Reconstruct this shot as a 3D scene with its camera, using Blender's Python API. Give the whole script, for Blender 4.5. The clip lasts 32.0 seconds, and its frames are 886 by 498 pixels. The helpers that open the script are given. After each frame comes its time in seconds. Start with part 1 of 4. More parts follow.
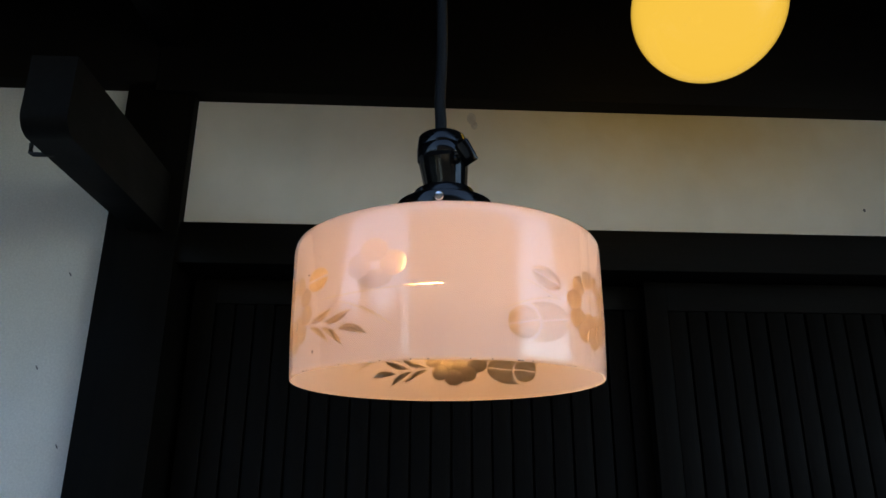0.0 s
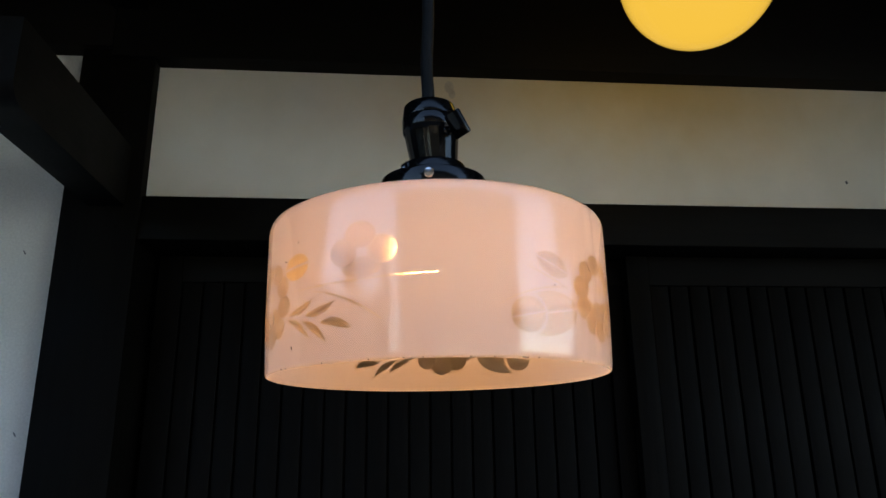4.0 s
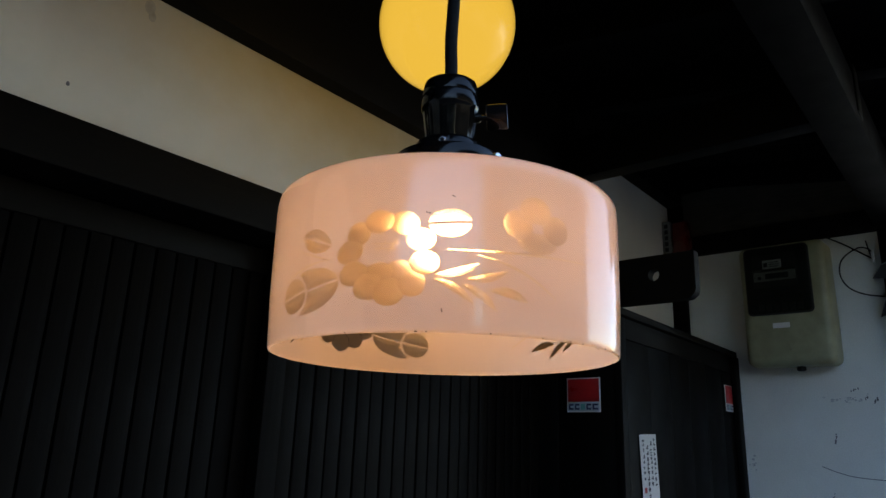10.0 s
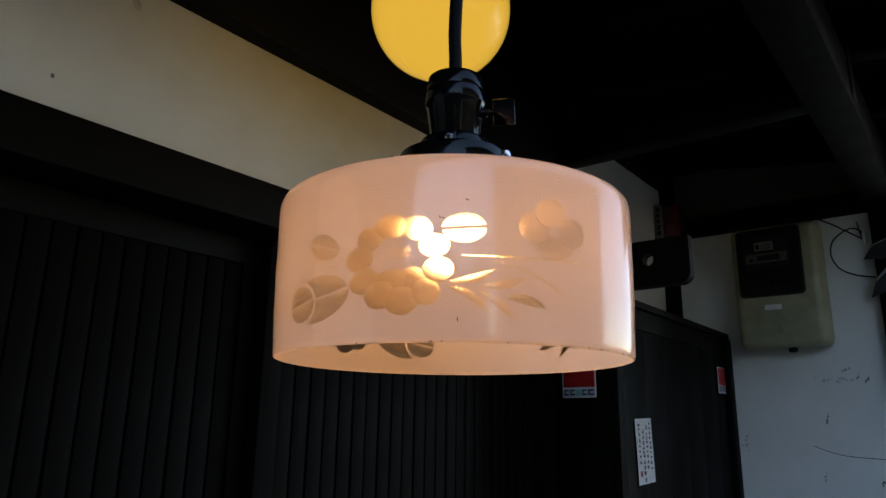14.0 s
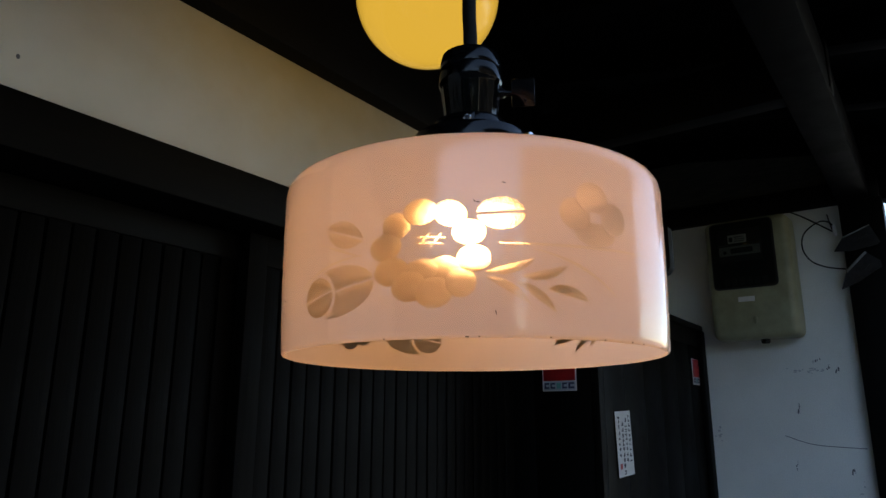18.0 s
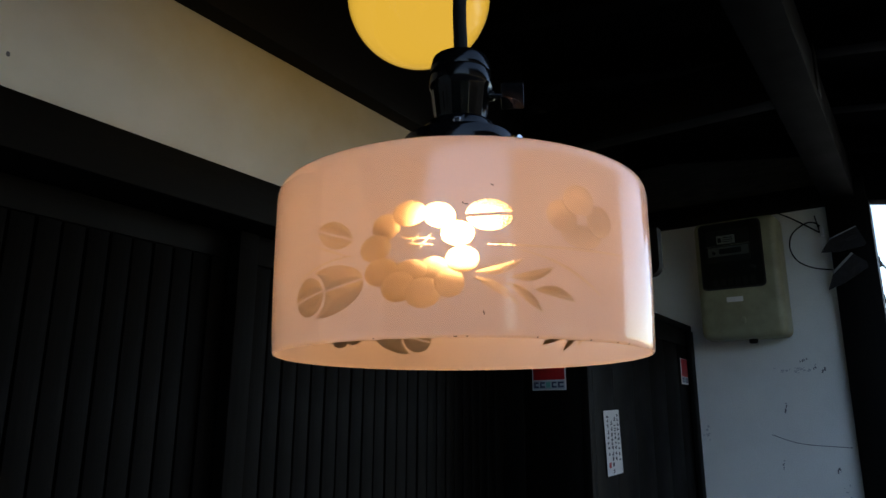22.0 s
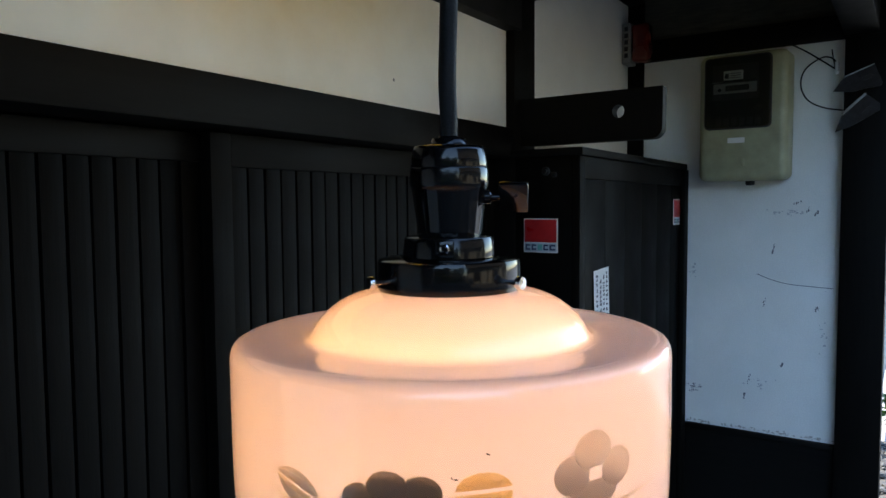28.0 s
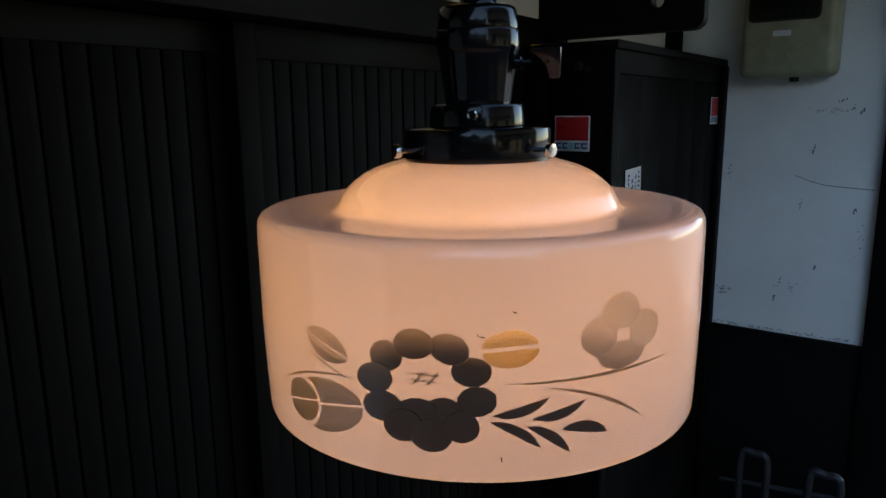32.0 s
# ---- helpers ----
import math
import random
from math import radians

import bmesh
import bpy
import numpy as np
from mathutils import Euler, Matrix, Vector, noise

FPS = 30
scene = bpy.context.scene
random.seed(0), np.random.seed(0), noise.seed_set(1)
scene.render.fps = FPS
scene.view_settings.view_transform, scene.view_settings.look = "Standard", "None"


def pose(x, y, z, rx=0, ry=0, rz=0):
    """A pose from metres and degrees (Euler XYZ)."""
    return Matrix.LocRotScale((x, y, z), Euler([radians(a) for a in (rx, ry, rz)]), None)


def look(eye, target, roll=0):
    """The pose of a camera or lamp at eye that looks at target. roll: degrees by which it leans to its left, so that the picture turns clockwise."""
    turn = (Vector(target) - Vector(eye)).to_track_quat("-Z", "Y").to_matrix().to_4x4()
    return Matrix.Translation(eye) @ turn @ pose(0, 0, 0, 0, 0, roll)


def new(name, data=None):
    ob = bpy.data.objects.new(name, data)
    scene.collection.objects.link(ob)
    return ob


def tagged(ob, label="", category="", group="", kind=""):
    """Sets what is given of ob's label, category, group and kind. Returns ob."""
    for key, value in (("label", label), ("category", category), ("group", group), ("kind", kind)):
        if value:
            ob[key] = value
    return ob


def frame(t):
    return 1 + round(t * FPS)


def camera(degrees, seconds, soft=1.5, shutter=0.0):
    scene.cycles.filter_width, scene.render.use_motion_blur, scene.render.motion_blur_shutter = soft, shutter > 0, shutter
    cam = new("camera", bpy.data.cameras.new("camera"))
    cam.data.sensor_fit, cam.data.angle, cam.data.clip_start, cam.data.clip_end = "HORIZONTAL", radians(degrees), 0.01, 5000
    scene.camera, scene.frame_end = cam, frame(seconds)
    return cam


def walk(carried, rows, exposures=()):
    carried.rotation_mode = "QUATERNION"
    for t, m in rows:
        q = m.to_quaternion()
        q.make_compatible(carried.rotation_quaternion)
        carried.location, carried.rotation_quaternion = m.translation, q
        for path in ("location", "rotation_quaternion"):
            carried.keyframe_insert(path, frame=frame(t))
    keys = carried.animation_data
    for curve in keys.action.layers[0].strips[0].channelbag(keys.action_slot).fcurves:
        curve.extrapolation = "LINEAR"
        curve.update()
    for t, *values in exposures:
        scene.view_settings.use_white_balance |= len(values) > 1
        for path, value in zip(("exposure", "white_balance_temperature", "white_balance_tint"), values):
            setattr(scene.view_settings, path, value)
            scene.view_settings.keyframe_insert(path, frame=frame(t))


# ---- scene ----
# the camera and its walk
cam = camera(65.00, 32.0)
PATH = [
    (0.0, pose(-0.0301, -0.5652, -0.0739, 108.38, -0.27, -2.71)),
    (0.5, pose(-0.0349, -0.5686, -0.0718, 108.61, -0.19, -3.20)),
    (1.0, pose(-0.0325, -0.5705, -0.0670, 108.57, -0.16, -3.51)),
    (1.5, pose(-0.0250, -0.5674, -0.0574, 108.63, -0.15, -3.42)),
    (2.0, pose(-0.0276, -0.5647, -0.0463, 106.82, -0.21, -3.65)),
    (2.5, pose(-0.0249, -0.5567, -0.0448, 105.96, -0.21, -3.51)),
    (3.0, pose(-0.0223, -0.5483, -0.0478, 105.73, -0.25, -3.41)),
    (3.5, pose(-0.0272, -0.5486, -0.0494, 105.45, -0.11, -3.47)),
    (5.5, pose(-0.1688, -0.3627, -0.0758, 110.53, 2.01, -22.05)),
    (6.0, pose(-0.2676, -0.3826, -0.1060, 111.16, 0.63, -31.15)),
    (6.5, pose(-0.4049, -0.4001, -0.1222, 106.77, 1.78, -40.55)),
    (7.0, pose(-0.4012, -0.3561, -0.0878, 105.72, 2.44, -45.44)),
    (7.5, pose(-0.3916, -0.3387, -0.0645, 107.00, 1.02, -45.26)),
    (8.0, pose(-0.3997, -0.3195, -0.0603, 106.79, 0.33, -49.47)),
    (8.5, pose(-0.4089, -0.3136, -0.0668, 106.49, 0.11, -52.56)),
    (9.0, pose(-0.3995, -0.3178, -0.0611, 106.10, -0.89, -52.62)),
    (9.5, pose(-0.3966, -0.3247, -0.0633, 106.10, -1.42, -51.63)),
    (10.0, pose(-0.3962, -0.3206, -0.0634, 105.98, -1.87, -51.23)),
    (10.5, pose(-0.3963, -0.3223, -0.0606, 105.77, -1.84, -51.31)),
    (11.0, pose(-0.3925, -0.3146, -0.0635, 105.66, -1.67, -51.21)),
    (11.5, pose(-0.3952, -0.3118, -0.0652, 105.49, -1.47, -51.26)),
    (12.0, pose(-0.3949, -0.3185, -0.0654, 105.31, -1.17, -51.09)),
    (12.5, pose(-0.3949, -0.3160, -0.0643, 105.15, -1.09, -51.07)),
    (13.0, pose(-0.3971, -0.3163, -0.0611, 105.03, -0.79, -51.26)),
    (13.5, pose(-0.3958, -0.3224, -0.0588, 104.94, -0.59, -51.18)),
    (14.0, pose(-0.3970, -0.3026, -0.0476, 104.62, -0.85, -51.92)),
    (14.5, pose(-0.3956, -0.2604, -0.0413, 104.93, -0.27, -53.93)),
    (16.5, pose(-0.3866, -0.2490, -0.0455, 104.29, -0.25, -52.66)),
    (17.0, pose(-0.3878, -0.2494, -0.0437, 104.26, -0.01, -53.49)),
    (17.5, pose(-0.3979, -0.2581, -0.0428, 104.09, -0.17, -54.06)),
    (18.0, pose(-0.3925, -0.2546, -0.0430, 104.13, -0.10, -54.55)),
    (18.5, pose(-0.3956, -0.2549, -0.0424, 104.19, 0.04, -55.10)),
    (19.0, pose(-0.3957, -0.2586, -0.0414, 104.10, -0.17, -55.54)),
    (19.5, pose(-0.3951, -0.2554, -0.0434, 104.19, -0.08, -55.66)),
    (20.0, pose(-0.3978, -0.2575, -0.0429, 104.17, -0.13, -55.58)),
    (20.5, pose(-0.3964, -0.2608, -0.0439, 104.16, -0.05, -55.38)),
    (21.0, pose(-0.3956, -0.2547, -0.0459, 104.19, -0.09, -55.48)),
    (21.5, pose(-0.3994, -0.2606, -0.0430, 104.03, -0.19, -55.32)),
    (22.0, pose(-0.3967, -0.2589, -0.0435, 104.06, -0.15, -55.32)),
    (22.5, pose(-0.3991, -0.2562, -0.0451, 104.04, -0.05, -55.48)),
    (23.0, pose(-0.3964, -0.2617, -0.0433, 103.84, -0.28, -55.41)),
    (23.5, pose(-0.4027, -0.2549, -0.0190, 102.31, 0.95, -55.38)),
    (23.8, pose(-0.3999, -0.2409, 0.0627, 96.31, 0.08, -55.07)),
    (24.0, pose(-0.3910, -0.2445, 0.1159, 93.79, 0.26, -54.52)),
    (24.2, pose(-0.3765, -0.2468, 0.1552, 90.98, 0.31, -55.13)),
    (24.5, pose(-0.3573, -0.2401, 0.1810, 88.25, 0.37, -56.95)),
    (26.5, pose(-0.3478, -0.2298, 0.1879, 87.01, 0.40, -56.95)),
    (27.0, pose(-0.3468, -0.2321, 0.1867, 86.87, 0.38, -56.54)),
    (27.5, pose(-0.3468, -0.2314, 0.1868, 86.83, 0.34, -56.11)),
    (28.0, pose(-0.3463, -0.2287, 0.1835, 86.46, 0.40, -56.00)),
    (28.5, pose(-0.3437, -0.2328, 0.1723, 84.02, 0.46, -55.79)),
    (29.0, pose(-0.3442, -0.2297, 0.1663, 81.13, 0.57, -55.29)),
    (29.5, pose(-0.3432, -0.2279, 0.1635, 79.48, 0.60, -54.89)),
    (30.0, pose(-0.3427, -0.2326, 0.1636, 78.81, 0.50, -54.39)),
    (30.5, pose(-0.3428, -0.2284, 0.1631, 78.87, 0.62, -54.26)),
    (31.0, pose(-0.3421, -0.2285, 0.1626, 78.88, 0.57, -53.99)),
    (31.5, pose(-0.3432, -0.2323, 0.1624, 78.79, 0.53, -53.70)),
    (32.0, pose(-0.3416, -0.2263, 0.1619, 78.80, 0.58, -53.62)),
]
walk(cam, PATH, exposures=[(0.0, 2.30, 7150, 10), (3.5, 2.30, 7200, 10), (6.0, 2.02, 7950, 11), (7.0, 2.28, 7600, 11), (9.2, 2.32, 7300, 10), (10.5, 2.05, 7500, 11), (14.0, 1.95, 7650, 12), (18.0, 1.90, 7600, 12), (23.4, 1.94, 7600, 12), (24.4, 2.00, 7800, 12), (26.5, 2.92, 7150, 9), (28.2, 2.99, 7000, 9), (29.0, 2.68, 7150, 9), (30.0, 2.15, 7450, 10), (32.0, 2.10, 7550, 11)])

# ---- sky, sun ----
world = bpy.data.worlds.new("sky")
scene.world = world
world.use_nodes = True
wn = world.node_tree.nodes
sky = wn.new("ShaderNodeTexSky")
sky.sky_type, sky.sun_disc = "NISHITA", False
sky.sun_elevation, sky.sun_rotation = radians(44.8), radians(-29.7)
world.node_tree.links.new(sky.outputs[0], wn["Background"].inputs[0])
sky.dust_density, sky.ozone_density = 0.2, 4.0
wn["Background"].inputs[1].default_value = 0.15
sun = new("sun", bpy.data.lights.new("sun", "SUN"))
sun.data.energy, sun.data.angle, sun.data.color = 2.0, radians(0.5), (1.0, 0.95, 0.87)
sun.matrix_world = look((-4, 7, 8), (0, 0, 0))


# ---- materials ----
def node_mat(name):
    m = bpy.data.materials.new(name)
    m.use_nodes = True
    m.node_tree.nodes.clear()
    n, l = m.node_tree.nodes, m.node_tree.links
    out = n.new("ShaderNodeOutputMaterial")
    return m, n, l, out


def fed(n, l, kind, **inputs):
    """A node of a kind; inputs are values or sockets, by their names (underscore for blank)."""
    nd = n.new(kind)
    for key, v in inputs.items():
        s = nd.inputs[int(key[1:])] if key[0] == "i" and key[1:].isdigit() else nd.inputs[key.replace("_", " ")]
        if isinstance(v, bpy.types.NodeSocket):
            l.new(v, s)
        else:
            s.default_value = v
    return nd


def surface(name, dark, light, rough=0.6, metal=0.0, scale=8.0, grain=(1, 1, 1), bump=0.1, fine=90.0, wear=0.0, coat=0.0, vary=0.0, spec=0.5):
    """Principled surface: two noises (stain and grain), bump, spread of roughness."""
    m, n, l, out = node_mat(name)
    co = n.new("ShaderNodeTexCoord")
    mp = fed(n, l, "ShaderNodeMapping", Vector=co.outputs["Object"], Scale=grain)
    big = fed(n, l, "ShaderNodeTexNoise", Vector=co.outputs["Object"], Scale=scale, Detail=5.0, Roughness=0.6)
    small = fed(n, l, "ShaderNodeTexNoise", Vector=mp.outputs[0], Scale=fine, Detail=4.0, Roughness=0.65)
    both = fed(n, l, "ShaderNodeMath", i0=big.outputs[0], i1=small.outputs[0])
    both.operation = "ADD"
    half = fed(n, l, "ShaderNodeMapRange", i0=both.outputs[0], i1=0.7, i2=1.3, i3=0.0, i4=1.0)
    mix = fed(n, l, "ShaderNodeMix")
    mix.data_type = "RGBA"
    l.new(half.outputs[0], mix.inputs[0])
    mix.inputs[6].default_value, mix.inputs[7].default_value = (*dark, 1), (*light, 1)
    colour = mix.outputs[2]
    if vary:
        info = n.new("ShaderNodeObjectInfo")
        k = fed(n, l, "ShaderNodeMapRange", i0=info.outputs["Random"], i1=0.0, i2=1.0, i3=1 - vary, i4=1 + vary)
        hsv = fed(n, l, "ShaderNodeHueSaturation", Color=colour, Value=k.outputs[0])
        colour = hsv.outputs[0]
    r = fed(n, l, "ShaderNodeMapRange", i0=big.outputs[0], i1=0.3, i2=0.7, i3=max(rough - 0.1, 0.02), i4=min(rough + 0.1, 1))
    b = fed(n, l, "ShaderNodeBump", Strength=bump, Distance=0.002, Height=small.outputs[0])
    p = fed(n, l, "ShaderNodeBsdfPrincipled", Base_Color=colour, Roughness=r.outputs[0], Metallic=metal, Normal=b.outputs[0])
    p.inputs["Coat Weight"].default_value = coat
    p.inputs["Specular IOR Level"].default_value = spec
    l.new(p.outputs[0], out.inputs[0])
    return m


WOOD_X = surface("black stained wood, grain along x", (0.0022, 0.0018, 0.0013), (0.0058, 0.0048, 0.0036), 0.62, grain=(0.06, 1, 1), bump=0.25, scale=5, vary=0.12, spec=0.12)
WOOD_Y = surface("black stained wood, grain along y", (0.0021, 0.0017, 0.0013), (0.0054, 0.0045, 0.0034), 0.62, grain=(1, 0.06, 1), bump=0.25, scale=5, vary=0.12, spec=0.12)
WOOD_Z = surface("black stained wood, grain upright", (0.0013, 0.00105, 0.0008), (0.0048, 0.0039, 0.0029), 0.6, grain=(1, 1, 0.05), bump=0.35, scale=5, vary=0.3, spec=0.08)
PLASTER = surface("white lime plaster", (0.68, 0.675, 0.62), (0.87, 0.865, 0.8), 0.9, scale=2.2, fine=240, bump=0.12, spec=0.2)
# one even near-black for all eaves parts, darker than the other timbers
SOFFIT = surface("near-black boards", (0.001, 0.001, 0.001), (0.0022, 0.0021, 0.002), 0.8, grain=(1, 0.1, 1), bump=0.2, spec=0.08)
DULLBOARD = surface("dull brown boards", (0.05, 0.046, 0.036), (0.11, 0.1, 0.075), 0.85, grain=(1, 0.1, 1), scale=6, bump=0.15, spec=0.1)
BAKELITE = surface("black bakelite", (0.002, 0.002, 0.0022), (0.004, 0.004, 0.0045), 0.1, scale=30, bump=0.004, coat=0.0, spec=0.26)
RUBBER = surface("black cord", (0.0018, 0.0018, 0.0018), (0.0036, 0.0036, 0.0036), 0.6, fine=400, bump=0.3, spec=0.2)
CHROME = surface("polished steel", (0.62, 0.62, 0.62), (0.72, 0.72, 0.72), 0.18, 1.0, bump=0.01)
STEEL = surface("dull grey steel", (0.16, 0.165, 0.17), (0.3, 0.3, 0.31), 0.45, 0.7, scale=20)
STRAP = surface("tarnished strap steel", (0.014, 0.014, 0.015), (0.034, 0.034, 0.036), 0.5, 0.4, scale=30)
STEELDIM = surface("dim grey plate", (0.03, 0.03, 0.03), (0.055, 0.055, 0.053), 0.5, 0.1)
PALEGREY = surface("pale grey meter face", (0.24, 0.24, 0.23), (0.34, 0.34, 0.32), 0.5)
IRON = surface("blackened iron", (0.01, 0.01, 0.01), (0.02, 0.02, 0.02), 0.5, 0.6)
METERBOX = surface("olive beige plastic", (0.26, 0.25, 0.145), (0.36, 0.35, 0.21), 0.5, scale=4, fine=16, bump=0.02)
BLACK = surface("matt black plastic", (0.008, 0.008, 0.008), (0.014, 0.014, 0.014), 0.5)
GREYWHITE = surface("grey-white plastic", (0.2, 0.195, 0.18), (0.3, 0.29, 0.27), 0.6, scale=15)
ROAD = surface("pale concrete road", (0.22, 0.22, 0.21), (0.32, 0.32, 0.31), 0.9, scale=0.8, fine=70, bump=0.2)
PEBBLE = surface("grey brown pebbles", (0.03, 0.028, 0.026), (0.13, 0.125, 0.115), 0.8, scale=9, vary=0.2)
TEAL = surface("teal print", (0.12, 0.4, 0.36), (0.16, 0.48, 0.43), 0.4)
PAPER = surface("white paper", (0.66, 0.65, 0.62), (0.78, 0.77, 0.74), 0.8, fine=300, bump=0.05)
INK = surface("grey black ink", (0.03, 0.03, 0.035), (0.08, 0.08, 0.085), 0.8)
RED = surface("red enamel", (0.42, 0.012, 0.014), (0.5, 0.02, 0.022), 0.35, scale=20, bump=0.02)
REDLENS = surface("red plastic lens", (0.1, 0.007, 0.005), (0.15, 0.011, 0.007), 0.25, bump=0.02)
GREYPRINT = surface("pale grey print", (0.38, 0.45, 0.5), (0.46, 0.53, 0.58), 0.4)
BLUEPRINT = surface("navy print", (0.02, 0.035, 0.09), (0.03, 0.05, 0.12), 0.4)
TUBE = surface("dull painted tube", (0.006, 0.006, 0.007), (0.022, 0.022, 0.024), 0.55, scale=30)
CONCRETE = surface("worn concrete", (0.13, 0.127, 0.12), (0.22, 0.216, 0.206), 0.85, scale=1.2, fine=60, bump=0.3)
ASPHALT = surface("worn asphalt", (0.066, 0.06, 0.05), (0.11, 0.1, 0.085), 0.9, scale=0.8, fine=120, bump=0.4)
PALEWALL = surface("sunlit pale plaster", (0.27, 0.235, 0.17), (0.37, 0.325, 0.24), 0.9, scale=1.0, fine=60)
STREETWALL = surface("weathered dark boards", (0.045, 0.038, 0.03), (0.085, 0.073, 0.058), 0.85, scale=0.7, fine=40)
TILE = surface("grey roof tile", (0.05, 0.052, 0.056), (0.1, 0.102, 0.108), 0.6, scale=3)
PALEPANEL = surface("pale grey sheet", (0.16, 0.18, 0.195), (0.24, 0.26, 0.28), 0.5, scale=2)
LEAF = surface("bright green leaves", (0.03, 0.075, 0.008), (0.085, 0.16, 0.02), 0.5, scale=12, vary=0.3)
BARK = surface("brown bark", (0.06, 0.045, 0.03), (0.12, 0.09, 0.06), 0.9, bump=0.5)
STAIN = surface("faint brown stain", (0.5, 0.44, 0.34), (0.68, 0.62, 0.5), 0.9, scale=60)
SCUFF = surface("grey scuff", (0.1, 0.1, 0.1), (0.22, 0.22, 0.22), 0.9)
FLECK = surface("dark glass seed", (0.02, 0.014, 0.01), (0.04, 0.03, 0.02), 0.4)


def globe_glow_plaster():
    """Lime plaster with the globe lamp's yellow-brown glow painted into its colour."""
    m, n, l, out = node_mat("lime plaster with painted globe glow")
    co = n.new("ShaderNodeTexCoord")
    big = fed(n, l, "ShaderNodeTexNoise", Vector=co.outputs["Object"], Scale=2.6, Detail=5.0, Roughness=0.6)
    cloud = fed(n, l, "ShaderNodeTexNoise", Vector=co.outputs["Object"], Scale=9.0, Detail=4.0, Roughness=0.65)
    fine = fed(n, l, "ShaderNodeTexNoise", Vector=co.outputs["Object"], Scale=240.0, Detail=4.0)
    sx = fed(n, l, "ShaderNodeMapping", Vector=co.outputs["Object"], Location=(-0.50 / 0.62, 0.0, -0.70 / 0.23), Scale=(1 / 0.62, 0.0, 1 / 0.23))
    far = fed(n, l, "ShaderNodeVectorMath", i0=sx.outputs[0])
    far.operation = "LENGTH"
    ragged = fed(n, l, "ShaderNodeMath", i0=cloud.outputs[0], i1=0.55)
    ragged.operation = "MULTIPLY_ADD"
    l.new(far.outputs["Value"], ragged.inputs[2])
    # mask of the painted globe glow, strongest on the wall behind the lamp
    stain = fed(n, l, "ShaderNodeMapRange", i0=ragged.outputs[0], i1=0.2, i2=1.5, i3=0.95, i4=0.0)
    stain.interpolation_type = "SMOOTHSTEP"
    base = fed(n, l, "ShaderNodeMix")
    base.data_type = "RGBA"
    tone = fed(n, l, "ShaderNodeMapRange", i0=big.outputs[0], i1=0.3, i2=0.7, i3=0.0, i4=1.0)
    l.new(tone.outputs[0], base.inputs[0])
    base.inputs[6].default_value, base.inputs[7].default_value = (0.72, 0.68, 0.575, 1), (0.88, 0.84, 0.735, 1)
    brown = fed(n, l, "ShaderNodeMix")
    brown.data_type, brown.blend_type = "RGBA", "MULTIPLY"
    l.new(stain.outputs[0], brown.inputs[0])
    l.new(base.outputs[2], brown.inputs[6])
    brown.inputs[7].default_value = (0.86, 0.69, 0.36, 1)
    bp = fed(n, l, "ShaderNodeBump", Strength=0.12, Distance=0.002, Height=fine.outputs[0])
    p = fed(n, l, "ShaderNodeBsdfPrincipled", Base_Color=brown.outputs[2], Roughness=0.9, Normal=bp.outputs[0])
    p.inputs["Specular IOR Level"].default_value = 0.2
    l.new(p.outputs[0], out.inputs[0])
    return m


def glossy_over(n, l, base, out, ior=1.45, rough=0.05, normal=None):
    fr = n.new("ShaderNodeLayerWeight")
    f0 = ((ior - 1) / (ior + 1)) ** 2
    gl = fed(n, l, "ShaderNodeBsdfGlossy", Color=(1, 1, 1, 1), Roughness=rough)
    if normal is not None:
        l.new(normal, fr.inputs["Normal"])
        l.new(normal, gl.inputs["Normal"])
    pw = fed(n, l, "ShaderNodeMath", i0=fr.outputs["Facing"], i1=5.0)
    pw.operation = "POWER"
    fac = fed(n, l, "ShaderNodeMapRange", i0=pw.outputs[0], i1=0.0, i2=1.0, i3=f0, i4=0.85)
    mx = fed(n, l, "ShaderNodeMixShader", i0=fac.outputs[0], i1=base, i2=gl.outputs[0])
    l.new(mx.outputs[0], out.inputs[0])


def opal_glass():
    """White flashed layer: scatters the bulb's light outward and daylight back."""
    m, n, l, out = node_mat("pinkish opal glass")
    co = n.new("ShaderNodeTexCoord")
    tx = fed(n, l, "ShaderNodeTexNoise", Vector=co.outputs["Object"], Scale=14.0, Detail=3.0)
    cr = fed(n, l, "ShaderNodeMix")
    cr.data_type = "RGBA"
    l.new(tx.outputs[0], cr.inputs[0])
    cr.inputs[6].default_value, cr.inputs[7].default_value = (0.74, 0.675, 0.645, 1), (0.8, 0.74, 0.71, 1)
    df = fed(n, l, "ShaderNodeBsdfDiffuse", Color=cr.outputs[2])
    tr = fed(n, l, "ShaderNodeBsdfTranslucent", Color=cr.outputs[2])
    mx = fed(n, l, "ShaderNodeMixShader", i0=OPAL_PASS, i1=df.outputs[0], i2=tr.outputs[0])
    l.new(mx.outputs[0], out.inputs[0])
    return m


def polished_skin():
    """The smooth outer face of the shade, faintly wavy."""
    m, n, l, out = node_mat("polished glass skin")
    co = n.new("ShaderNodeTexCoord")
    wav = fed(n, l, "ShaderNodeTexNoise", Vector=co.outputs["Object"], Scale=26.0, Detail=2.0)
    bp = fed(n, l, "ShaderNodeBump", Strength=0.16, Distance=0.002, Height=wav.outputs[0])
    tr = fed(n, l, "ShaderNodeBsdfTransparent", Color=(1, 1, 1, 1))
    glossy_over(n, l, tr.outputs[0], out, 1.7, 0.115, bp.outputs[0])
    return m


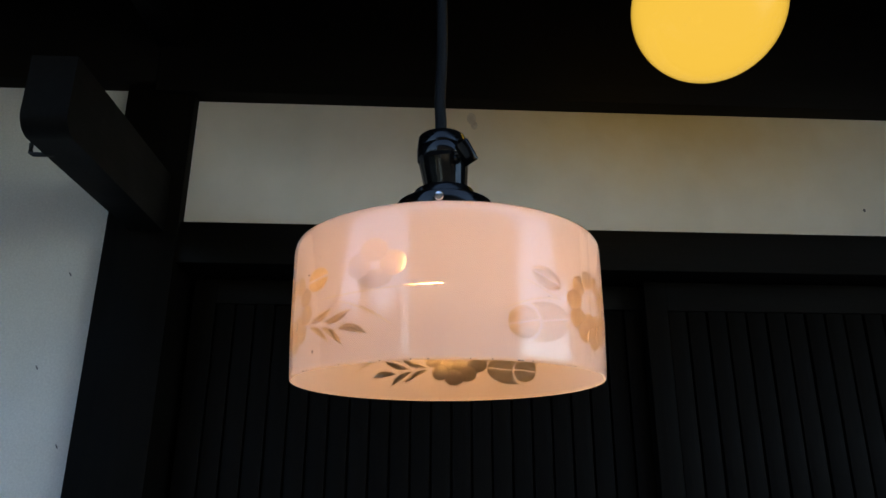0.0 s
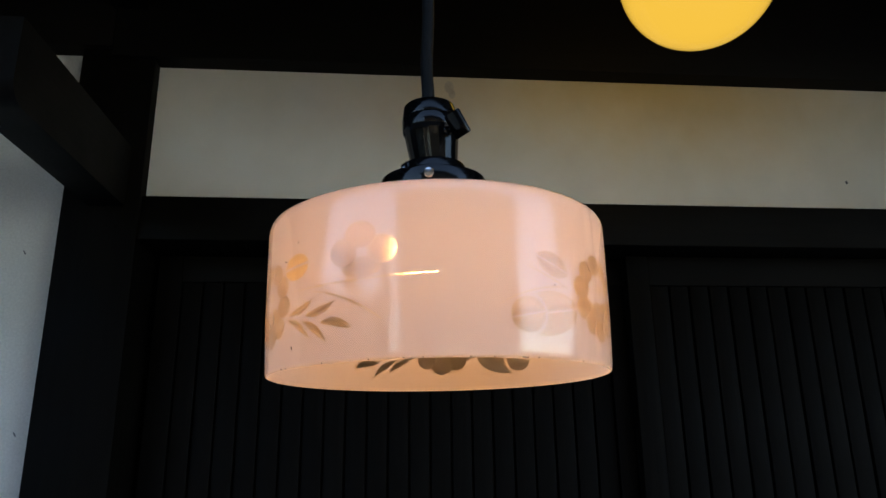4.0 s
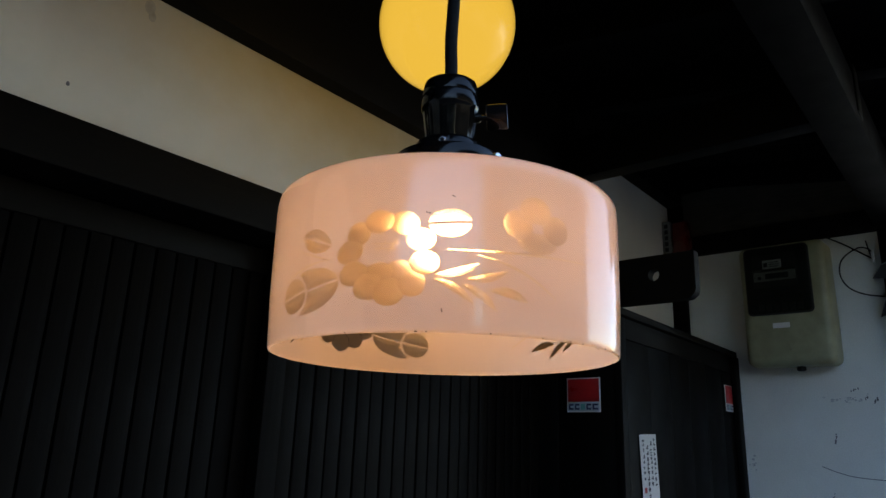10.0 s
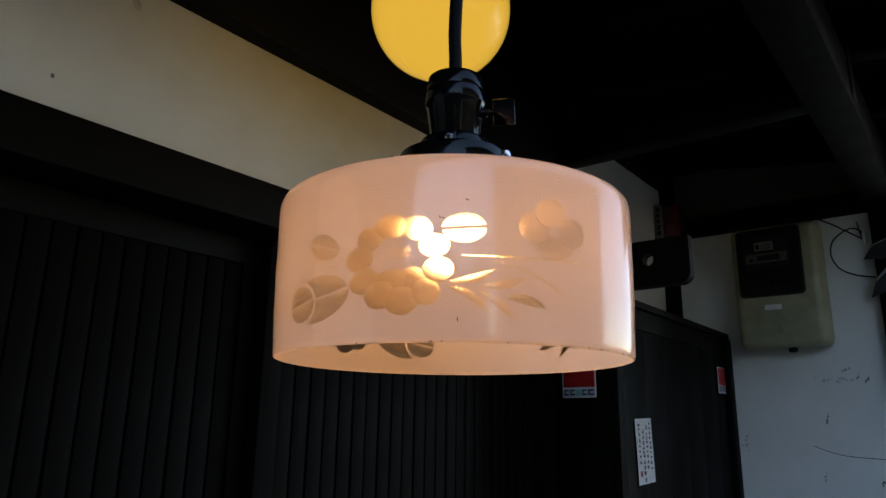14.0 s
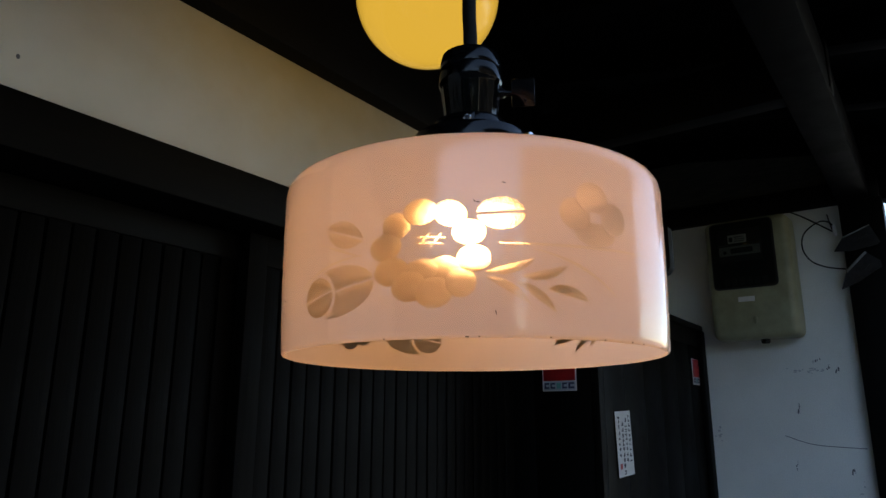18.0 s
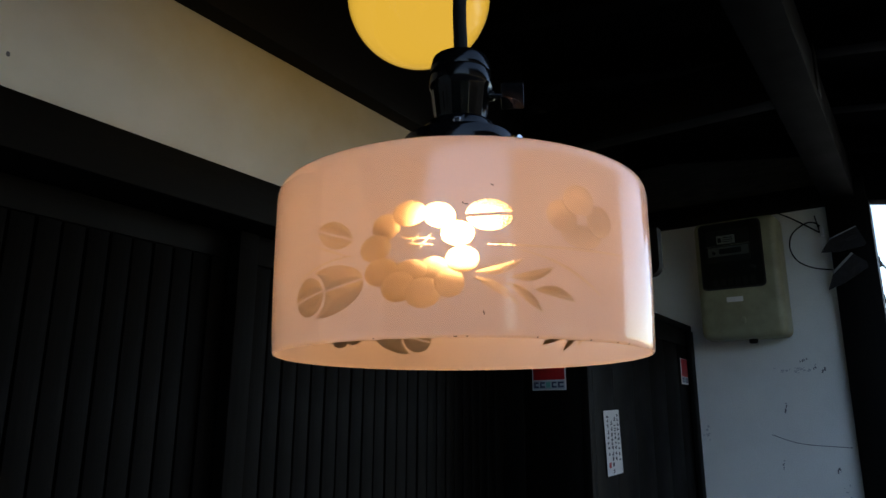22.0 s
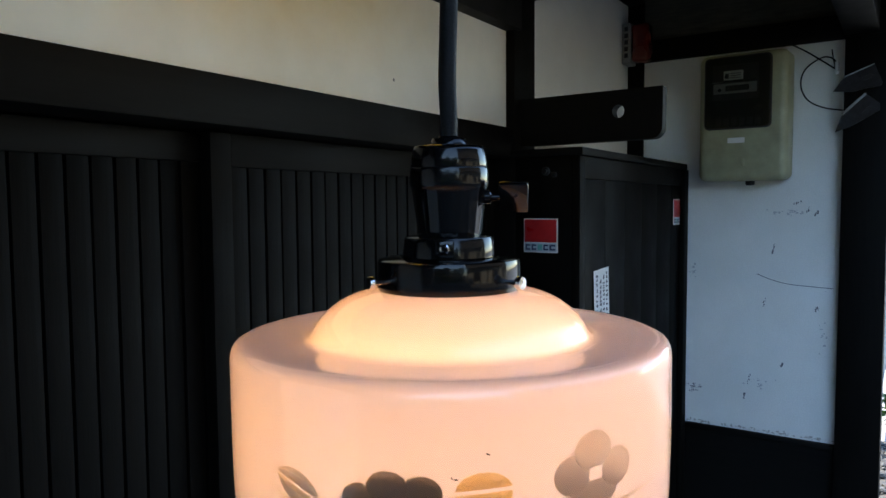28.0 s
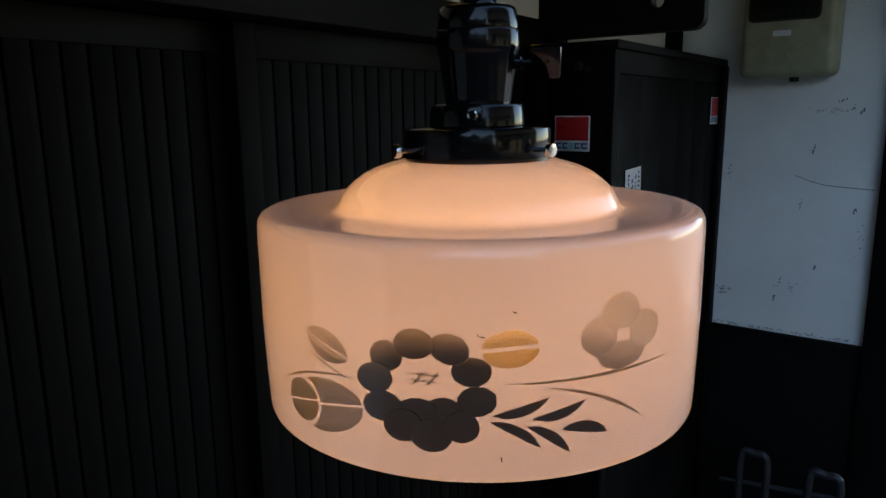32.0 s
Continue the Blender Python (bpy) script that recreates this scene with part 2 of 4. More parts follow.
def clear_inner():
    m, n, l, out = node_mat("clear inner glass")
    tr = fed(n, l, "ShaderNodeBsdfTransparent", Color=(0.98, 0.975, 0.96, 1))
    gl = fed(n, l, "ShaderNodeBsdfGlossy", Color=(1, 1, 1, 1), Roughness=0.32)
    mx = fed(n, l, "ShaderNodeMixShader", i0=0.008, i1=tr.outputs[0], i2=gl.outputs[0])
    l.new(mx.outputs[0], out.inputs[0])
    return m


def cut_glass(thick=0.045, frost=0.07, tint=(0.75, 0.66, 0.52), grit=420.0, relief=0.25):
    """Where the white layer is ground away: frosted, faintly amber."""
    m, n, l, out = node_mat("frosted cut glass, %.2f" % thick)
    co = n.new("ShaderNodeTexCoord")
    tx = fed(n, l, "ShaderNodeTexNoise", Vector=co.outputs["Object"], Scale=grit, Detail=2.0)
    bp = fed(n, l, "ShaderNodeBump", Strength=relief, Distance=0.001, Height=tx.outputs[0])
    rf = fed(n, l, "ShaderNodeBsdfRefraction", Color=(0.9, 0.82, 0.7, 1), Roughness=0.62, IOR=1.17, Normal=bp.outputs[0])
    tr = fed(n, l, "ShaderNodeBsdfTransparent", Color=(0.84, 0.77, 0.68, 1))
    tl = fed(n, l, "ShaderNodeBsdfTranslucent", Color=(*tint, 1))
    a = fed(n, l, "ShaderNodeMixShader", i0=0.14, i1=rf.outputs[0], i2=tr.outputs[0])
    b = fed(n, l, "ShaderNodeMixShader", i0=thick, i1=a.outputs[0], i2=tl.outputs[0])
    df = fed(n, l, "ShaderNodeBsdfDiffuse", Color=(0.7, 0.66, 0.6, 1))
    c = fed(n, l, "ShaderNodeMixShader", i0=frost, i1=b.outputs[0], i2=df.outputs[0])
    l.new(c.outputs[0], out.inputs[0])
    return m


def glower(name, colour, strength, gloss=0.1):
    m, n, l, out = node_mat(name)
    em = fed(n, l, "ShaderNodeEmission", Color=(*colour, 1), Strength=strength)
    glossy_over(n, l, em.outputs[0], out, 1.45, gloss)
    return m


def clear_pane():
    m, n, l, out = node_mat("clear window pane")
    tr = fed(n, l, "ShaderNodeBsdfTransparent", Color=(0.75, 0.77, 0.75, 1))
    glossy_over(n, l, tr.outputs[0], out, 1.2, 0.1)
    return m


OPAL_PASS = 0.5
OPAL, CLEAR, CUT, CUT_COARSE, CUT_PALE, CUT_SOFT = opal_glass(), clear_inner(), cut_glass(0.014, 0.03), cut_glass(0.36, 0.06, (0.82, 0.62, 0.27), 900.0, 0.9), cut_glass(0.14, 0.11), cut_glass(0.15, 0.15, (0.72, 0.63, 0.52))
AGED_GLOW = globe_glow_plaster()
SKIN = polished_skin()
BULB = glower("frosted glowing bulb", (1.0, 0.515, 0.21), 7.5)
GLOBE = glower("yellow glowing globe", (0.92, 0.575, 0.075), 0.21, 0.25)
PANE = clear_pane()


# ---- mesh helpers ----
def box(x0, x1, y0, y1, z0, z1, bevel=0.0, into=None, seg=2):
    bm = bmesh.new()
    bmesh.ops.create_cube(bm, size=1)
    for v in bm.verts:
        v.co = ((x0 + x1) / 2 + v.co.x * (x1 - x0), (y0 + y1) / 2 + v.co.y * (y1 - y0), (z0 + z1) / 2 + v.co.z * (z1 - z0))
    if bevel:
        bmesh.ops.bevel(bm, geom=bm.edges[:], offset=bevel, segments=seg, affect="EDGES", profile=0.5)
    if into is None:
        return bm
    return merged(into, bm)


def merged(a, b):
    """Adds the bmesh b to the bmesh a."""
    tmp = bpy.data.meshes.new("tmp")
    b.to_mesh(tmp)
    b.free()
    a.from_mesh(tmp)
    bpy.data.meshes.remove(tmp)
    return a


def lathe(profile, n=64, flute=None, closed=False):
    bm = bmesh.new()
    rings = []
    for k, (r, z) in enumerate(profile):
        ring = []
        for i in range(n):
            a = 2 * math.pi * i / n
            rr = r * (flute(a, k) if flute else 1)
            ring.append(bm.verts.new((rr * math.cos(a), rr * math.sin(a), z)))
        rings.append(ring)
    for a, b in zip(rings, rings[1:]):
        for i in range(n):
            bm.faces.new((a[i], a[(i + 1) % n], b[(i + 1) % n], b[i]))
    if not closed:
        if profile[0][0] > 1e-4:
            bm.faces.new(rings[0][::-1])
        if profile[-1][0] > 1e-4:
            bm.faces.new(rings[-1])
    bmesh.ops.recalc_face_normals(bm, faces=bm.faces)
    return bm


def tube(points, r, n=10, closed=False):
    """A round bar along smooth points."""
    pts = [Vector(p) for p in points]
    bm, rings = bmesh.new(), []
    up = Vector((0.13, 0.21, 0.97)).normalized()
    for i, p in enumerate(pts):
        way = (pts[min(i + 1, len(pts) - 1)] - pts[max(i - 1, 0)]).normalized()
        side = way.cross(up)
        if side.length < 0.05:
            side = way.cross(Vector((1, 0, 0)))
        side.normalize()
        other = way.cross(side)
        rr = r(i / (len(pts) - 1)) if callable(r) else r
        rings.append([bm.verts.new(p + rr * (side * math.cos(2 * math.pi * k / n) + other * math.sin(2 * math.pi * k / n))) for k in range(n)])
    for a, b in zip(rings, rings[1:]):
        for k in range(n):
            bm.faces.new((a[k], a[(k + 1) % n], b[(k + 1) % n], b[k]))
    bm.faces.new(rings[0])
    bm.faces.new(rings[-1])
    bmesh.ops.recalc_face_normals(bm, faces=bm.faces)
    return bm


def bend(points, steps=8):
    """Catmull-Rom through a few points."""
    p = [Vector(q) for q in points]
    p = [p[0] * 2 - p[1]] + p + [p[-1] * 2 - p[-2]]
    res = []
    for i in range(1, len(p) - 2):
        for k in range(steps):
            t = k / steps
            res.append(0.5 * (2 * p[i] + (p[i + 1] - p[i - 1]) * t + (2 * p[i - 1] - 5 * p[i] + 4 * p[i + 1] - p[i + 2]) * t * t + (3 * p[i] - p[i - 1] - 3 * p[i + 1] + p[i + 2]) * t ** 3))
    return res + [p[-2]]


def turned(bm, m):
    bmesh.ops.transform(bm, matrix=m, verts=bm.verts)
    return bm


def mesh_of(bm, name, material, smooth=True):
    me = bpy.data.meshes.new(name)
    bm.to_mesh(me)
    bm.free()
    me.materials.append(material)
    if smooth:
        me.polygons.foreach_set("use_smooth", [True] * len(me.polygons))
        me.set_sharp_from_angle(angle=radians(38))
    return me


def part(name, bm, material, parent=None, label="", smooth=True):
    ob = new(name, mesh_of(bm, name, material, smooth) if isinstance(bm, bmesh.types.BMesh) else bm)
    ob.parent = parent
    return tagged(ob, label)


def thing(name, label, category, group="", at=(0, 0, 0)):
    e = new(name)
    e.location = at
    e.empty_display_size = 0.05
    return tagged(e, label, category, group)


def setting(name, bm, material, label, category, smooth=True):
    return tagged(part(name, bm, material, None, label, smooth), category=category, kind="structure")


# ---- the setting ----
FLOOR = -1.5
WALL, POST, DOOR_F, DOOR_B = 0.758, 0.730, 0.800, 0.836
SIDE = 2.50
PL0, PL1, PR0, PR1 = -0.627, -0.488, 1.447, 1.578

setting("ground", box(-400, 400, -400, 400, FLOOR - 0.4, FLOOR - 0.16), ASPHALT, "worn grey asphalt of the lane before the house", "ground")
setting("floor", box(-6, 3.2, -0.35, 1.2, FLOOR - 0.16, FLOOR, 0.01), CONCRETE, "worn concrete step under the eaves", "floor")

setting("road", box(5.9, 60, -30, 30, FLOOR - 0.17, FLOOR - 0.15), ROAD, "pale sunlit concrete road beside the house", "road")

# north wall: plaster between the timbers
wall_n = box(-4.5, PL0 + 0.03, WALL, 0.9, FLOOR, 0.705)
box(PR1 - 0.03, SIDE + 0.1, WALL, 0.9, FLOOR, 0.99, into=wall_n)
box(-4.5, SIDE + 0.1, 0.93, 1.05, FLOOR, 2.6, into=wall_n)
wall_n = setting("wall_north", wall_n, PLASTER, "white lime plaster wall in a black timber frame", "wall", False)
setting("wall_north_band", box(PL1 - 0.03, PR0 + 0.03, WALL, 0.9, 0.408, 0.686), AGED_GLOW, "off-white lime plaster band above the sliding doors", "wall", False)
wall_e = box(SIDE, SIDE + 0.14, -0.02, 0.93, -0.692, 0.757)
wall_e = setting("wall_east", wall_e, PLASTER, "white plaster side wall with grey scuffs", "wall", False)
# much darker than the plaster below the side beam
setting("wall_panel", box(SIDE, SIDE + 0.14, -0.02, 0.93, 0.84, 1.05), DULLBOARD, "dull brown board panel above the side beam", "wall")
setting("wainscot", box(SIDE - 0.004, SIDE + 0.14, -0.02, 0.93, FLOOR, -0.692), WOOD_Y, "black timber panel below the plaster", "wall")

# timbers
for nm, b, mt, lab in (
    ("post", (PL0, PL1, POST, 0.95, FLOOR, 0.80), WOOD_Z, "black stained square post beside the sliding doors"),
    ("post", (PR0, PR1, POST, 0.95, FLOOR, 1.1), WOOD_Z, "black stained square post beside the shutter box"),
    ("post", (SIDE - 0.035, SIDE + 0.12, -0.157, -0.018, FLOOR, 0.76), WOOD_Z, "black outer post at the end of the side wall"),
    ("post", (SIDE - 0.02, SIDE + 0.03, 0.695, WALL + 0.02, 0.3, 1.0), WOOD_Z, "slim black corner post on the plaster"),
    ("lintel", (PL1 - 0.02, PR0 + 0.02, 0.740, 0.95, 0.322, 0.408), WOOD_X, "black timber lintel over the sliding doors"),
    ("beam", (-4.5, PL0 + 0.06, 0.717, 0.925, 0.705, 1.12), WOOD_X, "heavy black wall beam above the plaster"),
    ("beam", (PL0 + 0.06, PR0 + 0.02, 0.715, 0.925, 0.685, 1.12), WOOD_X, "heavy black wall beam above the plaster band"),
    ("beam", (PR1 - 0.05, SIDE + 0.1, 0.70, 0.95, 0.99, 1.16), WOOD_X, "black wall beam above the shutter box"),
    ("beam", (SIDE - 0.03, SIDE + 0.1, -0.15, 0.72, 0.757, 0.84), WOOD_Y, "black side beam above the electricity meter"),
    ("girder", (-6, 2.6, -0.118, -0.015, 0.765, 0.90), WOOD_X, "long black eaves girder"),
    ("sill", (PL1 - 0.02, PR0 + 0.02, 0.76, 0.93, FLOOR, FLOOR + 0.06), WOOD_X, "black door sill"),
):
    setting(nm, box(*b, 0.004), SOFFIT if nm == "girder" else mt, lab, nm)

setting("ceiling", turned(box(-6.5, 2.62, -0.6, 1.25, 0, 0.03), Matrix.Translation((0, 0, 1.02)) @ Matrix.Rotation(radians(9), 4, "X")), SOFFIT, "near-black sloping boards under the eaves", "ceiling")
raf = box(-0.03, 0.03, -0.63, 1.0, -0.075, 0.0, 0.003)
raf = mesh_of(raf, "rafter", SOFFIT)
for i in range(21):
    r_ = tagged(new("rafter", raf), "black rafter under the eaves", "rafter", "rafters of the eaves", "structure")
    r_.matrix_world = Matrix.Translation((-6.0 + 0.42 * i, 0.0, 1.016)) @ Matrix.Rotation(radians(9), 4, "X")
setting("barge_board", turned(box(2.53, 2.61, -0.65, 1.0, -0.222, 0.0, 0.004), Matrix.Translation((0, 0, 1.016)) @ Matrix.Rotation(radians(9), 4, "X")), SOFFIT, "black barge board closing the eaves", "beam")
roof = turned(box(-7, 2.72, -0.7, 4.0, 0, 0.12, 0.01), Matrix.Translation((0, 0, 1.07)) @ Matrix.Rotation(radians(9), 4, "X"))
setting("roof", roof, TILE, "grey tiled roof of the porch", "roof")
# the height above the roof is invented, so that its shadow covers the lane
setting("house_wall", box(-7, SIDE + 0.2, 1.2, 1.35, FLOOR, 6.5), STREETWALL, "plain house wall behind the doors, its unseen height shading the lane", "wall")


def arm(x0, x1, z0, z1, y0, y1, holed, r=0.03):
    """Timber arm from a post towards the street, its lower front corner rounded, with a peg hole."""
    n = 7
    prof = [(y1, z0), (y0 + r, z0)]
    prof += [(y0 + r - r * math.sin(a), z0 + r - r * math.cos(a)) for a in [math.pi / 2 * k / n for k in range(1, n + 1)]]
    prof += [(y0, z1), (y1, z1)]
    bm = bmesh.new()
    a = [bm.verts.new((x0, y, z)) for y, z in prof]
    b = [bm.verts.new((x1, y, z)) for y, z in prof]
    if holed:
        hc = (0.437, 0.435)
        k = 20
        ca = [bm.verts.new((x0, hc[0] + 0.017 * math.cos(2 * math.pi * i / k), hc[1] + 0.018 * math.sin(2 * math.pi * i / k))) for i in range(k)]
        cb = [bm.verts.new((x1, v.co.y, v.co.z)) for v in ca]
        for ring, hole in ((a, ca), (b, cb)):
            es = [bm.edges.new((ring[i], ring[(i + 1) % len(ring)])) for i in range(len(ring))]
            es += [bm.edges.new((hole[i], hole[(i + 1) % k])) for i in range(k)]
            bmesh.ops.triangle_fill(bm, edges=es, use_beauty=True)
        for i in range(k):
            bm.faces.new((ca[i], ca[(i + 1) % k], cb[(i + 1) % k], cb[i]))
    else:
        bm.faces.new(a)
        bm.faces.new(b)
    for i in range(len(a)):
        j = (i + 1) % len(a)
        bm.faces.new((a[i], a[j], b[j], b[i]))
    bmesh.ops.recalc_face_normals(bm, faces=bm.faces)
    return bm


setting("bracket_arm", arm(-0.579, -0.514, 0.382, 0.500, 0.318, POST + 0.02, False, 0.03), WOOD_Y, "black bracket arm with a rounded end and an iron hook", "beam")
setting("bracket_arm", arm(1.488, 1.524, 0.357, 0.492, 0.318, POST + 0.02, True), WOOD_Y, "black bracket arm with a round peg hole", "beam")
for x in (-0.575, 1.488):
    setting("bracket_arm", box(x, x + 0.065, -0.122, POST + 0.02, 0.788, 0.93, 0.004), WOOD_Y, "upper black bracket arm that carries the girder", "beam")


# ---- sliding doors ----
def sliding_door(x0, x1, y, stile, pitch, top, label):
    d = thing("sliding_door", label, "door", "pair of sliding doors", ((x0 + x1) / 2, y, FLOOR + 0.06))
    inv = Matrix.Translation((-(x0 + x1) / 2, -y, -(FLOOR + 0.06)))
    hi, lo = 0.318, FLOOR + 0.062
    part("stile", turned(box(x0, x0 + stile, y, y + 0.03, lo, hi, 0.002), inv), WOOD_Z, d)
    part("stile", turned(box(x1 - stile, x1, y, y + 0.03, lo, hi, 0.002), inv), WOOD_Z, d)
    part("top_rail", turned(box(x0 + stile, x1 - stile, y + 0.001, y + 0.029, top, hi, 0.002), inv), WOOD_X, d)
    part("bottom_rail", turned(box(x0 + stile, x1 - stile, y + 0.001, y + 0.029, lo, lo + 0.14, 0.002), inv), WOOD_X, d)
    part("backing_board", turned(box(x0 + stile, x1 - stile, y + 0.019, y + 0.028, lo + 0.14, top), inv), WOOD_Z, d)
    n = int(round((x1 - x0 - 2 * stile) / pitch))
    w = (x1 - x0 - 2 * stile) / n
    slat = mesh_of(box(-w / 2 + 0.0024, w / 2 - 0.0024, 0, 0.013, 0, top - lo - 0.14, 0.001), "slat", WOOD_Z)
    for i in range(n):
        s = part("slat", slat, None, d)
        s.location = inv @ Vector((x0 + stile + w * (i + 0.5), y + 0.006 + 0.0008 * math.sin(i * 2.3), lo + 0.14))
    return d


sliding_door(0.447, 1.449, DOOR_F, 0.046, 0.0405, 0.257, "black slatted wooden sliding door, standing shut in front")
sliding_door(-0.476, 0.500, DOOR_B, 0.046, 0.0396, 0.266, "black slatted wooden sliding door, shut behind the other")


# ---- shutter box ----
BX0, BX1, BY, BZ = 1.452, SIDE - 0.002, 0.532, 0.342
sb = thing("shutter_box", "black stained wooden shutter box with a cap board", "shutter box", at=(BX0, BY, FLOOR))
so = Matrix.Translation((-BX0, -BY, -FLOOR))
part("cap", turned(box(BX0 - 0.012, BX1, BY - 0.014, 0.755, BZ - 0.022, BZ, 0.003), so), WOOD_X, sb)
part("side_board", turned(box(BX0, BX0 + 0.02, BY + 0.021, POST - 0.001, FLOOR + 0.03, BZ - 0.023, 0.002), so), WOOD_Z, sb)
part("corner_stile", turned(box(BX0 - 0.004, BX0 + 0.035, BY - 0.004, BY + 0.02, FLOOR + 0.02, BZ - 0.023, 0.003), so), WOOD_Z, sb)
part("top_rail", turned(box(BX0 + 0.036, BX1, BY - 0.002, BY + 0.018, BZ - 0.085, BZ - 0.023, 0.002), so), WOOD_X, sb)
part("end_stile", turned(box(BX1 - 0.05, BX1, BY - 0.02, BY + 0.0015, FLOOR + 0.02, BZ - 0.023, 0.003), so), WOOD_Z, sb)
nb = 6
for i in range(nb):
    a = BX0 + 0.036 + (BX1 - BX0 - 0.036) * i / nb
    b = BX0 + 0.036 + (BX1 - BX0 - 0.036) * (i + 1) / nb
    part("front_board", turned(box(a + 0.0006, b - 0.0006, BY + 0.002, BY + 0.016, FLOOR + 0.03, BZ - 0.086, 0.001), so), WOOD_Z, sb)
stud = part("eye_stud", turned(lathe([(0.016, 0), (0.016, 0.002), (0.012, 0.004), (0.0115, 0.0035), (0.008, 0.0035), (0.007, 0.008), (0.0005, 0.0085)], 20), so @ Matrix.Translation((BX0 - 0.0005, 0.633, 0.279)) @ Matrix.Rotation(radians(-90), 4, "Y") @ Matrix.Diagonal((0.8, 0.8, 1, 1))), STRAP, sb, "small dull steel stud")
part("latch_pin", turned(box(BX0 - 0.012, BX0, 0.598, 0.614, 0.262, 0.276, 0.003), so), STRAP, stud, "bent steel latch pin")


def badge(origin, w, h, across, label):
    """Enamel badge: a red field over a pale strip with navy shapes; across and up are its axes."""
    b = thing("security_badge", label, "badge", "red badges on the shutter box", origin)
    up = Vector((0, 0, 1))
    out = across.cross(up)
    m = Matrix((across, up, out)).transposed().to_4x4()

    def plate(nm, x0, x1, y0, y1, d0, d1, mat_, parent, lab="", bev=0.0004):
        return part(nm, turned(box(x0, x1, y0, y1, d0, d1, bev), m), mat_, parent, lab)
    plate("plate", 0, w, 0, h, 0, 0.0025, PAPER, b)
    plate("red_field", 0.03 * w, 0.97 * w, 0.3 * h, 0.97 * h, 0.0025, 0.0032, RED, b, "red enamel field")
    st = plate("strip", 0.03 * w, 0.97 * w, 0.03 * h, 0.28 * h, 0.0025, 0.0032, GREYPRINT, b, "pale grey strip")
    for i, (s0, s1) in enumerate(((0.06, 0.2), (0.24, 0.38), (0.42, 0.55), (0.59, 0.73), (0.77, 0.94))):
        if i == 2:
            plate("teal_block", s0 * w, s1 * w, 0.07 * h, 0.24 * h, 0.0032, 0.0036, TEAL, st, "teal block", bev=0)
        else:
            plate("navy_bar", s0 * w, s1 * w, 0.07 * h, 0.12 * h, 0.0032, 0.0036, BLUEPRINT, st, bev=0)
            plate("navy_bar", s0 * w, s1 * w, 0.19 * h, 0.24 * h, 0.0032, 0.0036, BLUEPRINT, st, bev=0)
            plate("navy_bar", s0 * w, (s0 * 0.7 + s1 * 0.3) * w, 0.12 * h, 0.19 * h, 0.0032, 0.0036, BLUEPRINT, st, bev=0)
    return b


badge((BX0 - 0.001, 0.701, 0.049), 0.106, 0.097, Vector((0, -1, 0)), "red and grey enamel badge on the shutter box side")
badge((2.352, BY - 0.001, 0.105), 0.086, 0.098, Vector((1, 0, 0)), "red and grey enamel badge on the shutter box front")

note = thing("paper_notice", "narrow white paper notice with handwritten columns", "notice", at=(1.555, BY - 0.0005, -0.008))
nm_ = Matrix.Rotation(radians(-2.6), 4, "Y")
pp = bmesh.new()
nx, nz = 6, 10
gv = [[pp.verts.new((0.118 * i / nx, -0.0012 - 0.0012 * math.sin(2.1 * j / nz + i) ** 2, -0.182 * j / nz)) for i in range(nx + 1)] for j in range(nz + 1)]
for j in range(nz):
    for i in range(nx):
        pp.faces.new((gv[j][i], gv[j + 1][i], gv[j + 1][i + 1], gv[j][i + 1]))
ext = bmesh.ops.extrude_face_region(pp, geom=pp.faces[:])
for v in [e for e in ext["geom"] if isinstance(e, bmesh.types.BMVert)]:
    v.co.y += 0.0006
bmesh.ops.recalc_face_normals(pp, faces=pp.faces)
sheet_ = part("sheet", turned(pp, nm_), PAPER, note)
rng = random.Random(4)
for col, (cx, z0, z1) in enumerate(((0.098, -0.012, -0.15), (0.072, -0.02, -0.14), (0.047, -0.03, -0.168), (0.02, -0.012, -0.12))):
    z = z0
    while z > z1:
        h = rng.uniform(0.007, 0.013)
        ink = bmesh.new()
        for k in range(3):
            a = rng.uniform(-0.004, 0.004)
            if rng.random() < 0.5:
                box(cx + a - 0.0017, cx + a + 0.0017, -0.0036, -0.0026, z - h * rng.uniform(0.6, 0.95), z, into=ink)
            else:
                zz = z - h * rng.uniform(0.1, 0.8)
                box(cx - rng.uniform(0.003, 0.007), cx + rng.uniform(0.003, 0.007), -0.0036, -0.0026, zz - 0.0025, zz, into=ink)
        part("brush_mark", turned(ink, nm_), INK, sheet_, "" if col else "brushed grey ink mark", False)
        z -= h + rng.uniform(0.003, 0.006)
part("seal", turned(box(0.014, 0.028, -0.0036, -0.0026, -0.16, -0.145), nm_), RED, sheet_, "small red seal")


# ---- electricity meter ----
MX, M0, M1, MZ0, MZ1 = 2.375, 0.138, 0.455, 0.268, 0.732
mb = thing("electricity_meter", "olive beige electricity meter box with a dark window", "meter", at=(SIDE, 0.29, MZ0))
mo = Matrix.Translation((-SIDE, -0.29, -MZ0))
shell = box(MX, SIDE, M0, M1, MZ0, MZ1, 0.028, seg=5)
for v in shell.verts:
    k = (SIDE - v.co.x) / (SIDE - MX)
    v.co.y = 0.29 + (v.co.y - 0.29) * (1.0 - 0.05 * k)
body = part("housing", turned(shell, mo), METERBOX, mb)
W0, W1, WZ0, WZ1 = 0.196, 0.426, 0.456, 0.719


